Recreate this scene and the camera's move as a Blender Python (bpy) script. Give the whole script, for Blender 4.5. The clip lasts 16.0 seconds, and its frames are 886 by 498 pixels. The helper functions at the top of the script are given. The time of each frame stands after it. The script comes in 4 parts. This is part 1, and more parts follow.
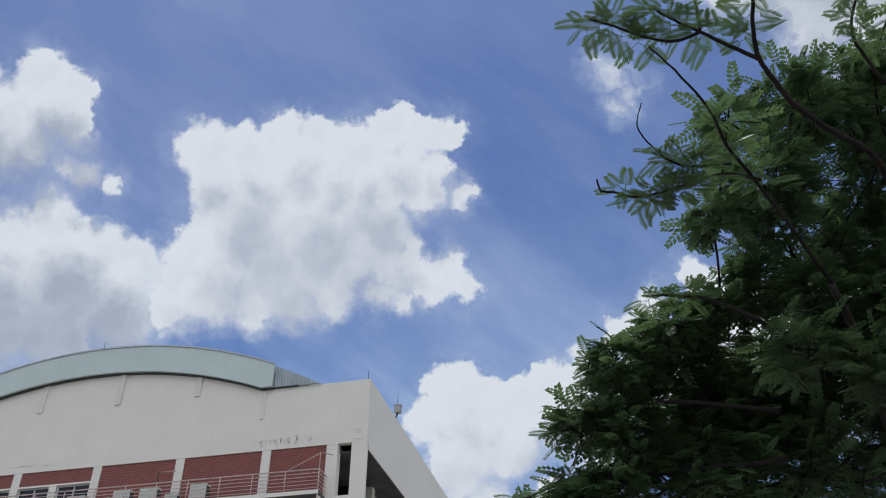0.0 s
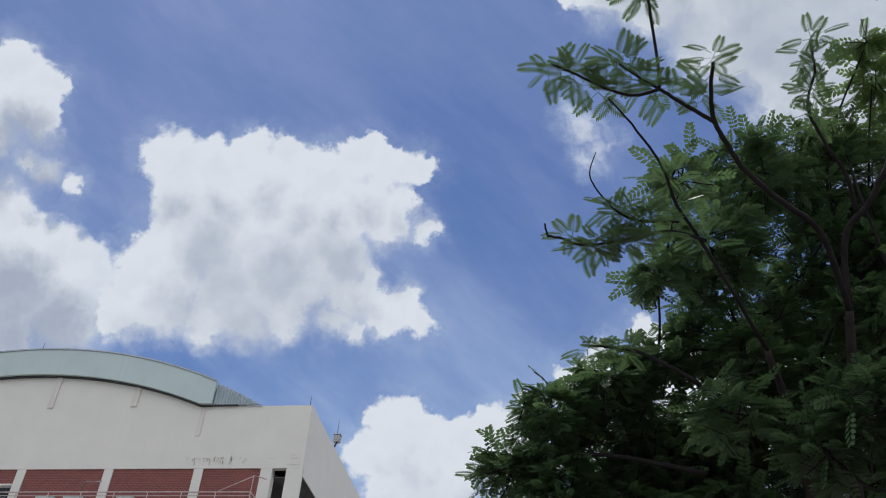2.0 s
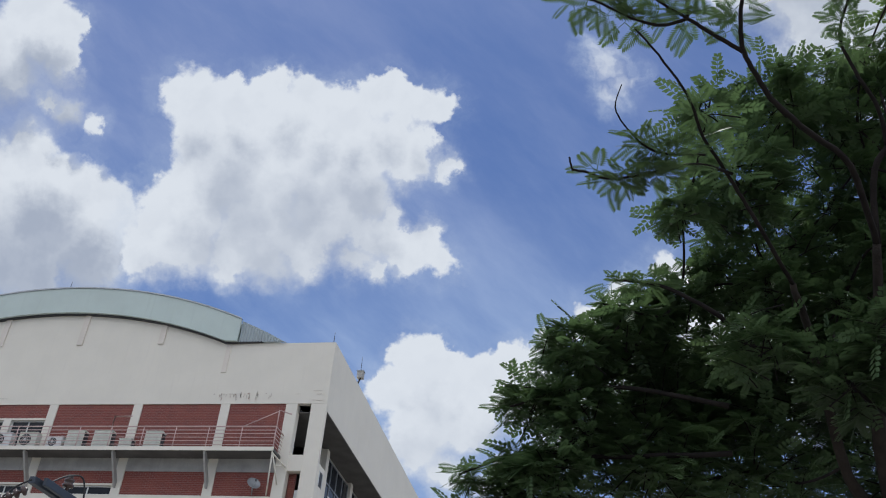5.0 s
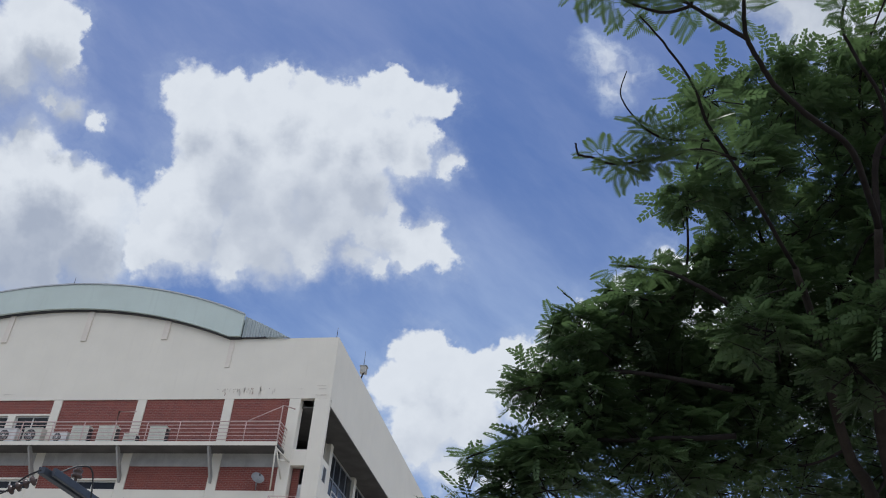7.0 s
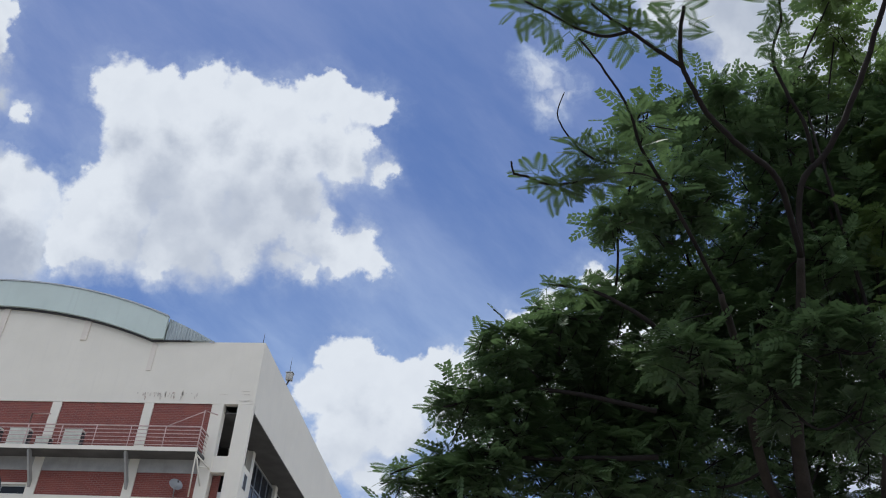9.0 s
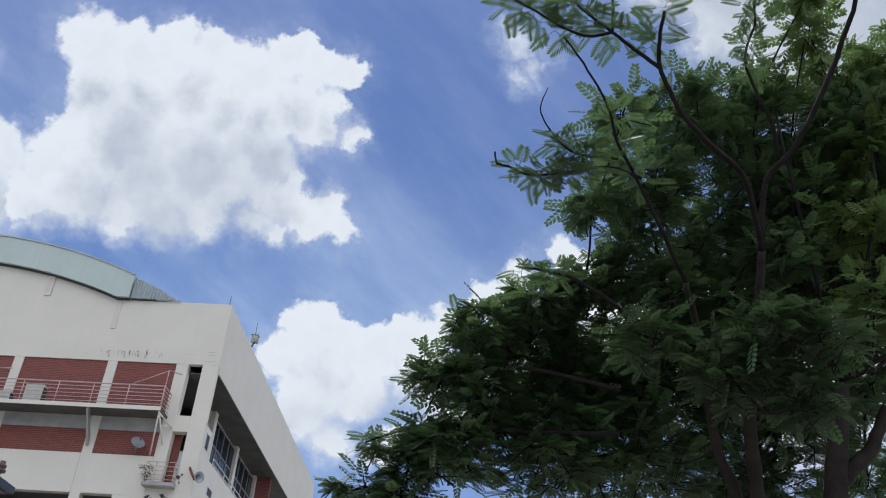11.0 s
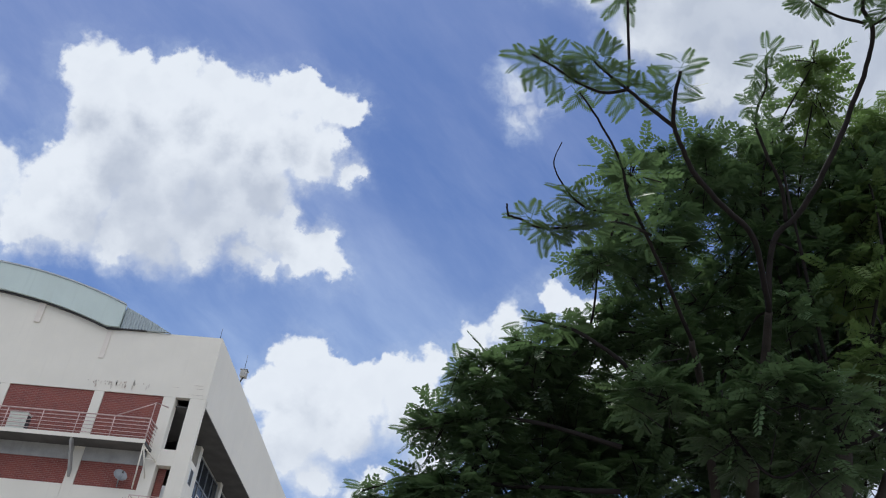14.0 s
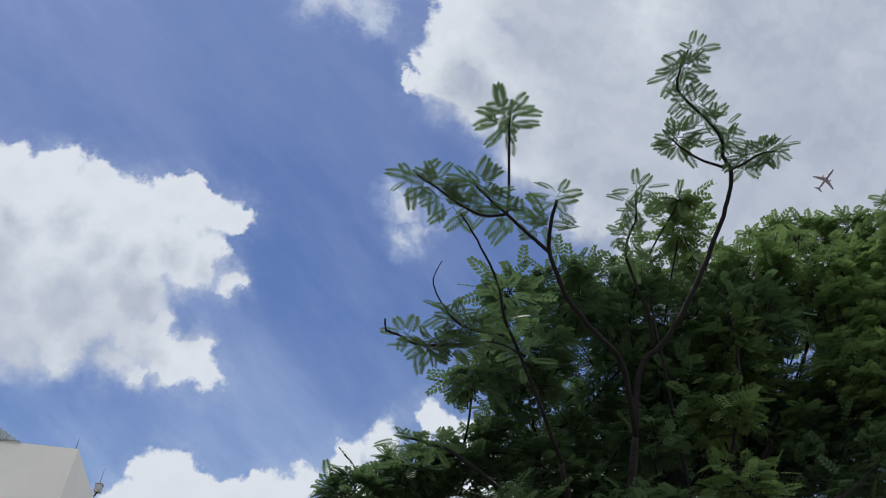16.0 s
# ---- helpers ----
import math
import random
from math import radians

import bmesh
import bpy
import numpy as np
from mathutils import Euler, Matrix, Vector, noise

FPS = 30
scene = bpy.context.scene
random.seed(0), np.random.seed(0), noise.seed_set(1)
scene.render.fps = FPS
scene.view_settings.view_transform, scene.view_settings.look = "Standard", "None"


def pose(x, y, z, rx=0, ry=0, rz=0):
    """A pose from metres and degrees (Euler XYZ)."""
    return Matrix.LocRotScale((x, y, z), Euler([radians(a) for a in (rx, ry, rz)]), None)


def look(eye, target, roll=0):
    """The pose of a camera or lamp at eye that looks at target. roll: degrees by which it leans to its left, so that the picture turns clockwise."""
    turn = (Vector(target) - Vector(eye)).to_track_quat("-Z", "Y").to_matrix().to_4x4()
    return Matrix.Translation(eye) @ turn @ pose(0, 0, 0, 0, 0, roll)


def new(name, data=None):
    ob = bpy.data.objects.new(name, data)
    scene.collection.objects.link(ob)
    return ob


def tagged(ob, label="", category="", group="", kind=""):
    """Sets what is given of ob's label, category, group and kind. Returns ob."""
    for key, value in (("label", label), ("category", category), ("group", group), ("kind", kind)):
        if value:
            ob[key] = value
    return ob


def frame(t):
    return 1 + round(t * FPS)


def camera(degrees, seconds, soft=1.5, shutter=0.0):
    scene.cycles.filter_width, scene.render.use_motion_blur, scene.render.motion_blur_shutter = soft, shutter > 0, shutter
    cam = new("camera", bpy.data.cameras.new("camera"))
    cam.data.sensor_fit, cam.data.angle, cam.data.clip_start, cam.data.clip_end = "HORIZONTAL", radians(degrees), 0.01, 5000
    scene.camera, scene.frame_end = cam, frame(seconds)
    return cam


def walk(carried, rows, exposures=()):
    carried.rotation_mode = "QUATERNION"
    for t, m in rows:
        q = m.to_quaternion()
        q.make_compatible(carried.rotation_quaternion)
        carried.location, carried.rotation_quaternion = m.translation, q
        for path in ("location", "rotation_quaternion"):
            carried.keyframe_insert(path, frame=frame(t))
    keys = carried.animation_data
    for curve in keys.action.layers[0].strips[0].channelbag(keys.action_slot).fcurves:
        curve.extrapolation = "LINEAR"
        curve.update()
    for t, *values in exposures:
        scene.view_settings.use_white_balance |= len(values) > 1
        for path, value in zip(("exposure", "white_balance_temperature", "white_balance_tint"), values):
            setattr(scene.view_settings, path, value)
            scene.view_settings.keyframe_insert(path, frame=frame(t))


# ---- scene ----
import functools

cam = camera(52.98, 16.0, soft=1.1)
# seconds, eye, heading, tilt and lean in degrees
PATH = [
    (0.0, 15.41, -33.09, 1.684, 13.46, 35.79, -0.26),
    (0.5, 15.408, -33.079, 1.673, 14.21, 34.82, -0.79),
    (1.0, 15.437, -33.055, 1.679, 13.67, 35.18, -1.61),
    (1.5, 15.461, -33.05, 1.685, 11.57, 37.58, -3.03),
    (2.0, 15.471, -33.04, 1.693, 10.3, 38.16, -4.14),
    (2.5, 15.468, -33.036, 1.692, 10.35, 36.48, -4.3),
    (3.0, 15.463, -33.038, 1.685, 10.02, 35.14, -4.57),
    (3.5, 15.462, -33.037, 1.682, 9.88, 34.36, -4.55),
    (4.0, 15.46, -33.036, 1.681, 10.45, 34.2, -4.38),
    (6.5, 15.449, -33.029, 1.645, 12.37, 33.93, -5.16),
    (7.0, 15.439, -33.062, 1.6, 11.72, 33.84, -4.52),
    (7.5, 15.452, -33.02, 1.642, 10.94, 33.96, -3.78),
    (8.0, 15.457, -33.002, 1.653, 10.79, 33.97, -3.59),
    (8.5, 15.462, -33.004, 1.645, 9.35, 34.42, -3.24),
    (8.7, 15.445, -33.02, 1.645, 7.41, 34.87, -2.9),
    (10.8, 15.406, -33.209, 1.598, 4.59, 32.41, -4.8),
    (11.0, 15.378, -33.254, 1.586, 3.79, 32.78, -4.34),
    (11.5, 15.32, -33.271, 1.598, 1.9, 32.59, -3.95),
    (12.0, 15.3, -33.268, 1.602, 2.83, 32.35, -5.32),
    (12.5, 15.294, -33.258, 1.617, 2.88, 33.23, -5.81),
    (13.0, 15.296, -33.264, 1.622, 3.5, 34.1, -5.9),
    (13.5, 15.301, -33.268, 1.622, 3.59, 35.39, -6.3),
    (14.0, 15.301, -33.257, 1.629, 3.54, 35.43, -6.39),
    (14.5, 15.301, -33.257, 1.629, 3.61, 35.74, -6.42),
    (15.0, 15.302, -33.265, 1.617, 2.49, 36.67, -6.42),
    (15.5, 15.307, -33.275, 1.615, -0.8, 40.29, -5.36),
    (16.0, 15.315, -33.27, 1.614, -5.42, 43.52, -3.52),
]
EXPOSURES = [(0.0, -0.16, 6200, 10), (3.5, -0.12, 6200, 10), (8.7, -0.06, 6200, 10), (10.8, 0.03, 6200, 10), (15.4, 0.05, 6200, 10), (16.0, -0.12, 6200, 10)]
walk(cam, [(t, pose(x, y, z, 90 + tilt, 0, heading) @ pose(0, 0, 0, 0, 0, -lean)) for t, x, y, z, heading, tilt, lean in PATH], EXPOSURES)

# ---- sky and sun ----
SUN_UP, SUN_TURN = 72.0, -28.0      # elevation; degrees clockwise from straight ahead (+y)
CUMULUS = [(-0.346, 0.111, 0.036), (-0.294, 0.113, 0.033), (-0.249, 0.124, 0.029), (-0.204, 0.106, 0.034), (-0.165, 0.101, 0.029), (-0.126, 0.118, 0.031), (-0.088, 0.107, 0.025), (-0.062, 0.110, 0.023), (-0.306, 0.058, 0.062), (-0.228, 0.051, 0.068), (-0.157, 0.060, 0.054), (-0.113, 0.071, 0.035), (-0.077, 0.049, 0.021), (-0.048, 0.038, 0.013), (-0.337, -0.001, 0.056), (-0.258, -0.017, 0.062), (-0.181, -0.001, 0.061), (-0.139, 0.007, 0.032), (-0.116, -0.010, 0.014), (-0.375, -0.041, 0.052), (-0.290, -0.057, 0.043), (-0.212, -0.047, 0.049), (-0.153, -0.067, 0.025), (-0.128, -0.077, 0.014), (-0.083, -0.045, 0.031), (-0.053, -0.060, 0.021), (-0.393, -0.071, 0.036), (-0.108, -0.046, 0.029), (-0.131, -0.038, 0.032), (-0.096, 0.047, 0.027), (-0.084, 0.066, 0.026), (-0.288, 0.020, 0.055), (-0.257, -0.062, 0.039), (-0.335, -0.059, 0.039)]
LEFT_BANK = [(-0.530, 0.014, 0.060), (-0.562, -0.049, 0.087), (-0.482, -0.029, 0.063), (-0.432, -0.018, 0.029), (-0.461, -0.071, 0.053), (-0.528, -0.093, 0.054), (-0.624, -0.006, 0.081), (-0.677, -0.067, 0.108), (-0.532, 0.185, 0.053), (-0.571, 0.139, 0.059), (-0.505, 0.147, 0.033), (-0.489, 0.186, 0.020), (-0.632, 0.169, 0.073), (-0.492, 0.092, 0.017), (-0.459, 0.076, 0.015), (-0.511, 0.096, 0.012)]
SCRAPS = [(0.119, 0.170, 0.023), (0.139, 0.149, 0.021), (0.121, 0.129, 0.016), (0.154, 0.155, 0.011), (0.112, 0.185, 0.010)]
LOW_BANK = [(-0.074, -0.173, 0.032), (-0.097, -0.179, 0.016), (-0.045, -0.175, 0.022), (-0.095, -0.224, 0.037), (-0.051, -0.224, 0.055), (-0.003, -0.198, 0.038), (0.032, -0.173, 0.026), (0.068, -0.158, 0.024), (-0.069, -0.272, 0.044), (-0.014, -0.251, 0.037), (-0.038, -0.307, 0.026), (0.121, -0.121, 0.024), (0.100, -0.137, 0.014), (0.149, -0.097, 0.023), (0.200, -0.067, 0.025), (0.238, -0.074, 0.026), (0.050, -0.209, 0.045), (0.027, -0.309, 0.025), (0.003, -0.319, 0.013), (0.083, -0.257, 0.039), (0.163, -0.180, 0.065), (0.274, -0.131, 0.066), (-0.119, -0.215, 0.019), (0.390, -0.147, 0.100), (0.534, -0.193, 0.116)]
HIGH_BANK = [(0.151, 0.386, 0.058), (0.207, 0.351, 0.070), (0.133, 0.338, 0.041), (0.093, 0.314, 0.015), (0.154, 0.316, 0.035), (0.182, 0.302, 0.037), (0.265, 0.274, 0.064), (0.337, 0.236, 0.057), (0.347, 0.374, 0.151), (0.530, 0.422, 0.228), (0.484, 0.242, 0.154), (0.664, 0.344, 0.208), (0.249, 0.501, 0.133), (0.531, 0.654, 0.220), (0.803, 0.534, 0.233), (0.331, 0.193, 0.025), (0.919, 0.328, 0.235)]
HIGH_SCRAPS = [(0.002, 0.379, 0.029), (0.034, 0.385, 0.027), (-0.030, 0.374, 0.023)]


def nodes_of(tree):
    tree.nodes.clear()
    return tree.nodes, tree.links


class Graph:
    """Short hands for building node trees."""

    def __init__(self, tree):
        self.tree, (self.n, self.l) = tree, nodes_of(tree)

    def add(self, kind, **values):
        node = self.n.new(kind)
        for key, value in values.items():
            setattr(node, key, value)
        return node

    def feed(self, socket, value):
        if isinstance(value, bpy.types.NodeSocket):
            self.l.new(value, socket)
        elif value is not None:
            socket.default_value = value

    def math(self, op, a, b=None, c=None, clamp=False):
        node = self.add("ShaderNodeMath", operation=op, use_clamp=clamp)
        for i, v in enumerate((a, b, c)):
            self.feed(node.inputs[i], v)
        return node.outputs[0]

    def vec(self, op, a, b=None, scale=None):
        node = self.add("ShaderNodeVectorMath", operation=op)
        self.feed(node.inputs[0], a)
        self.feed(node.inputs[1], b)
        if scale is not None:
            self.feed(node.inputs["Scale"], scale)
        return node.outputs["Value"] if op in ("DOT_PRODUCT", "DISTANCE", "LENGTH") else node.outputs[0]

    def noise(self, where, scale, detail=4.0, rough=0.55, color=False):
        node = self.add("ShaderNodeTexNoise")
        self.feed(node.inputs["Vector"], where)
        for key, v in (("Scale", scale), ("Detail", detail), ("Roughness", rough)):
            self.feed(node.inputs[key], v)
        return node.outputs["Color"] if color else node.outputs["Fac"]

    def step(self, v, lo, hi, a=0.0, b=1.0, smooth=True):
        node = self.add("ShaderNodeMapRange", interpolation_type="SMOOTHSTEP" if smooth else "LINEAR")
        for i, x in enumerate((v, lo, hi, a, b)):
            self.feed(node.inputs[i], x)
        return node.outputs[0]

    def mix(self, f, a, b, blend="MIX"):
        node = self.add("ShaderNodeMix", data_type="RGBA", blend_type=blend)
        self.feed(node.inputs["Factor"], f)
        self.feed(node.inputs["A"], a)
        self.feed(node.inputs["B"], b)
        return node.outputs["Result"]


def build_sky():
    world = bpy.data.worlds.new("sky")
    scene.world, world.use_nodes = world, True
    g = Graph(world.node_tree)
    way = g.add("ShaderNodeTexCoord").outputs["Generated"]
    # a flat chart of the sky, touching the dome at this bearing
    a, e = radians(8), radians(37)
    ahead = (-math.sin(a) * math.cos(e), math.cos(a) * math.cos(e), math.sin(e))
    right = (math.cos(a), math.sin(a), 0.0)
    over = (math.sin(a) * math.sin(e), -math.cos(a) * math.sin(e), math.cos(e))
    depth = g.math("MAXIMUM", g.vec("DOT_PRODUCT", way, ahead), 0.08)
    comb = g.add("ShaderNodeCombineXYZ")
    g.feed(comb.inputs[0], g.math("DIVIDE", g.vec("DOT_PRODUCT", way, right), depth))
    g.feed(comb.inputs[1], g.math("DIVIDE", g.vec("DOT_PRODUCT", way, over), depth))
    chart = comb.outputs[0]
    # ragged, billowing edges
    def wander(scale, much, detail=5.0):
        return g.vec("SCALE", g.vec("SUBTRACT", g.noise(chart, scale, detail, 0.6, True), (0.5, 0.5, 0.5)), scale=much)

    loose = g.vec("ADD", wander(12.0, 0.070), g.vec("ADD", wander(30.0, 0.030, 4.0), wander(75.0, 0.016, 4.0)))
    bent = g.vec("MULTIPLY", g.vec("ADD", chart, loose), (1, 1, 0))
    lit = g.vec("ADD", bent, (-0.012, 0.060, 0))
    slack = g.vec("MULTIPLY", g.vec("ADD", chart, wander(9.0, 0.030, 3.0)), (1, 1, 0))

    def heap(spots, where):
        field = None
        for u, v, r in spots:
            one = g.math("MULTIPLY_ADD", g.vec("DISTANCE", where, (u, v, 0)), -1 / r, 1.0)
            one = g.math("MULTIPLY", one, r ** 0.5)
            field = one if field is None else g.math("SMOOTH_MAX", field, one, 0.08)
        return field

    def billow(where, scale, detail=2.0):
        """Rounded heads packed side by side: high in their middles."""
        node = g.add("ShaderNodeTexVoronoi", feature="SMOOTH_F1")
        g.feed(node.inputs["Vector"], where)
        for key, v in (("Scale", scale), ("Detail", detail), ("Roughness", 0.55), ("Lacunarity", 2.1), ("Smoothness", 0.45)):
            g.feed(node.inputs[key], v)
        return g.math("SUBTRACT", 1.0, node.outputs["Distance"])

    toward_sun = (-0.006, 0.016, 0)
    heads = billow(slack, 19.0, 3.0)
    # the side of each head that faces away from the sun is greyer
    relief = g.step(g.math("SUBTRACT", billow(g.vec("ADD", slack, toward_sun), 19.0, 3.0), heads), -0.26, 0.30)
    swell = g.step(g.math("SUBTRACT", g.noise(g.vec("ADD", slack, (-0.02, 0.06, 0)), 5.0, 3.0, 0.45), g.noise(slack, 5.0, 3.0, 0.45)), -0.30, 0.30)
    broad = g.noise(slack, 3.6, 2.5, 0.45)
    mist = g.noise(bent, 16.0, 6.0, 0.62)
    soft = g.step(g.noise(chart, 9.0, 3.0), 0.40, 0.66, 0.02, 0.065)
    sky = g.add("ShaderNodeTexSky", sky_type="NISHITA", sun_disc=False)
    sky.sun_elevation, sky.sun_rotation = radians(SUN_UP), radians(SUN_TURN)
    sky.air_density, sky.dust_density, sky.ozone_density = 1.0, 0.4, 2.0
    blue = g.mix(1.0, sky.outputs[0], SKY_TINT, "MULTIPLY")
    # high thin sheets and streaks over the blue, drawn out aslant
    turn = g.add("ShaderNodeVectorRotate", rotation_type="Z_AXIS")
    g.feed(turn.inputs["Vector"], slack)
    turn.inputs["Angle"].default_value = radians(38)
    drawn = g.vec("MULTIPLY", turn.outputs[0], (2.6, 7.5, 1.0))
    sheet = g.step(g.noise(g.vec("MULTIPLY", chart, (2.2, 3.0, 1.0)), 1.0, 3.0, 0.5), 0.30, 0.66)
    level = g.add("ShaderNodeSeparateXYZ")
    g.l.new(chart, level.inputs[0])
    thin_out = g.step(level.outputs[1], -0.30, 0.25, 0.80, 0.42)
    left_more = g.step(level.outputs[0], -0.45, 0.05, 1.35, 0.95)
    streaks = g.math("MULTIPLY_ADD", g.step(g.noise(drawn, 1.0, 6.0, 0.62), 0.34, 0.74), 0.75, g.math("MULTIPLY", sheet, 0.45))
    veil = g.math("MULTIPLY", g.math("MULTIPLY", streaks, thin_out), left_more, clamp=True)
    total = g.mix(veil, blue, g.mix(g.step(level.outputs[1], -0.25, 0.20), (3.7, 4.9, 7.2, 1), (3.3, 3.9, 6.1, 1)))
    near = g.step(g.vec("DOT_PRODUCT", way, ahead), 0.45, 0.70)
    up_way = g.add("ShaderNodeSeparateXYZ")
    g.l.new(way, up_way.inputs[0])
    # added clouds stop short of the horizon so undersides stay darker
    rising = g.step(up_way.outputs[2], 0.10, 0.40)
    # unseen broken cumulus on the rest of the dome, over-bright to light the facade
    fill_clouds = g.math("MULTIPLY", g.step(g.noise(way, 3.2, 6.0, 0.6), 0.38, 0.52), g.math("MULTIPLY", g.math("SUBTRACT", 1.0, near), rising))
    total = g.mix(fill_clouds, total, (14.5, 14.7, 15.2, 1))
    # each bank: white heads towards the sun, grey where the cloud lies deep
    for spots, dull, thick, floor in ((LOW_BANK, 0.65, 1.0, 0.20), (LEFT_BANK, 1.0, 1.0, 0.85), (CUMULUS, 0.95, 1.0, 0.34), (HIGH_BANK, 1.0, 1.0, 0.50), (SCRAPS, 0.1, 0.62, 0.2), (HIGH_SCRAPS, 0.1, 0.5, 0.2)):
        big = len(spots) > 6
        field = heap(spots, bent)
        above = heap(spots, lit) if big else field
        hid = g.step(above, 0.0, 0.17 if floor > 0.7 else 0.22)
        # a thin mist hangs round the cloud
        haze = g.math("MULTIPLY", g.step(field, -0.16, 0.06), g.step(mist, 0.36, 0.70, 0.04, 0.42 if big else 0.75))
        total = g.mix(g.math("MULTIPLY", haze, near), total, (5.6, 6.4, 7.7, 1))
        # heads bulge out, undersides fray into the blue
        edge = g.math("MULTIPLY_ADD", g.math("SUBTRACT", heads, 0.50), 0.035, field)
        under = g.step(g.math("SUBTRACT", above, field), 0.0, 0.10, 0.0, 0.16)
        if big:
            cover = g.step(edge, g.math("MULTIPLY_ADD", under, -0.35, -0.02), g.math("MULTIPLY_ADD", under, 0.5, soft))
        else:
            cover = g.step(g.math("MULTIPLY_ADD", g.math("SUBTRACT", mist, 0.5), 0.22, field), -0.03, 0.16)
        cover = g.math("MULTIPLY", g.math("MULTIPLY", cover, near), thick)
        deep = g.math("MULTIPLY", hid, g.step(g.math("MULTIPLY_ADD", swell, 0.35, g.math("MULTIPLY", broad, 0.8)), 0.30, 0.90, floor, 0.85))
        grey = g.math("MULTIPLY_ADD", g.math("MULTIPLY", relief, g.step(field, 0.02, 0.16, 0.25, 1.0)), 0.11, deep, clamp=True)
        cloud = g.mix(g.math("MULTIPLY", grey, dull), (7.8, 8.1, 8.45, 1), (4.0, 4.45, 5.35, 1))
        total = g.mix(cover, total, cloud)
    back = g.add("ShaderNodeBackground")
    g.feed(back.inputs["Color"], total)
    back.inputs["Strength"].default_value = 0.1
    g.l.new(back.outputs[0], g.add("ShaderNodeOutputWorld").inputs[0])


SKY_TINT = (0.60, 0.72, 0.96, 1)
build_sky()
lamp = bpy.data.lights.new("sun", "SUN")
lamp.energy, lamp.angle, lamp.color = 3.0, radians(3.0), (1.0, 0.96, 0.88)
sun = new("sun", lamp)
toward = Vector((math.sin(radians(SUN_TURN)) * math.cos(radians(SUN_UP)), math.cos(radians(SUN_TURN)) * math.cos(radians(SUN_UP)), math.sin(radians(SUN_UP))))
sun.matrix_world = look(toward * 60, (0, 0, 0))


# ---- materials ----
def surface(name, color, rough=0.7, metal=0.0, vary=0.12, scale=3.0, fine=60.0, bump=0.15, tint=None, streak=0.0, thin=0.0):
    """Paint, plaster, metal or bark: a base colour, two scales of wear and a fine relief."""
    m = bpy.data.materials.new(name)
    m.use_nodes = True
    g = Graph(m.node_tree)
    at = g.add("ShaderNodeTexCoord").outputs["Object"]
    dark = tuple(c * (1 - vary) for c in color) + (1,)
    light = tuple(min(1, c * (1 + vary * 0.5)) for c in color) + (1,)
    col = g.mix(g.step(g.noise(at, scale, 5), 0.3, 0.7), dark, light)
    col = g.mix(g.math("MULTIPLY", g.step(g.noise(at, fine, 3), 0.35, 0.75), 0.35), col, tuple(c * (1 - vary) for c in color) + (1,))
    if streak:
        run = g.noise(g.vec("MULTIPLY", at, (5.0, 5.0, 0.35)), 1.0, 6, 0.65)
        col = g.mix(g.math("MULTIPLY", g.step(run, 0.52, 0.78), streak), col, tuple(tint or (c * 0.5 for c in color)) + (1,))
    p = g.add("ShaderNodeBsdfPrincipled")
    g.feed(p.inputs["Base Color"], col)
    g.feed(p.inputs["Roughness"], g.step(g.noise(at, scale * 2, 3), 0.3, 0.7, rough * 0.88, min(1, rough * 1.1)))
    p.inputs["Metallic"].default_value = metal
    p.inputs["Specular IOR Level"].default_value = 0.3 if thin else 0.15 if rough > 0.8 else 0.4
    if bump:
        b = g.add("ShaderNodeBump")
        b.inputs["Strength"].default_value, b.inputs["Distance"].default_value = bump, 0.01
        g.feed(b.inputs["Height"], g.noise(at, fine, 4))
        g.l.new(b.outputs[0], p.inputs["Normal"])
    shader = p.outputs[0]
    if thin:
        t = g.add("ShaderNodeBsdfTranslucent")
        g.feed(t.inputs["Color"], g.mix(0.5, col, (0.16, 0.26, 0.09, 1)))
        s = g.add("ShaderNodeMixShader")
        s.inputs[0].default_value = thin
        g.l.new(shader, s.inputs[1])
        g.l.new(t.outputs[0], s.inputs[2])
        shader = s.outputs[0]
    g.l.new(shader, g.add("ShaderNodeOutputMaterial").inputs[0])
    return m


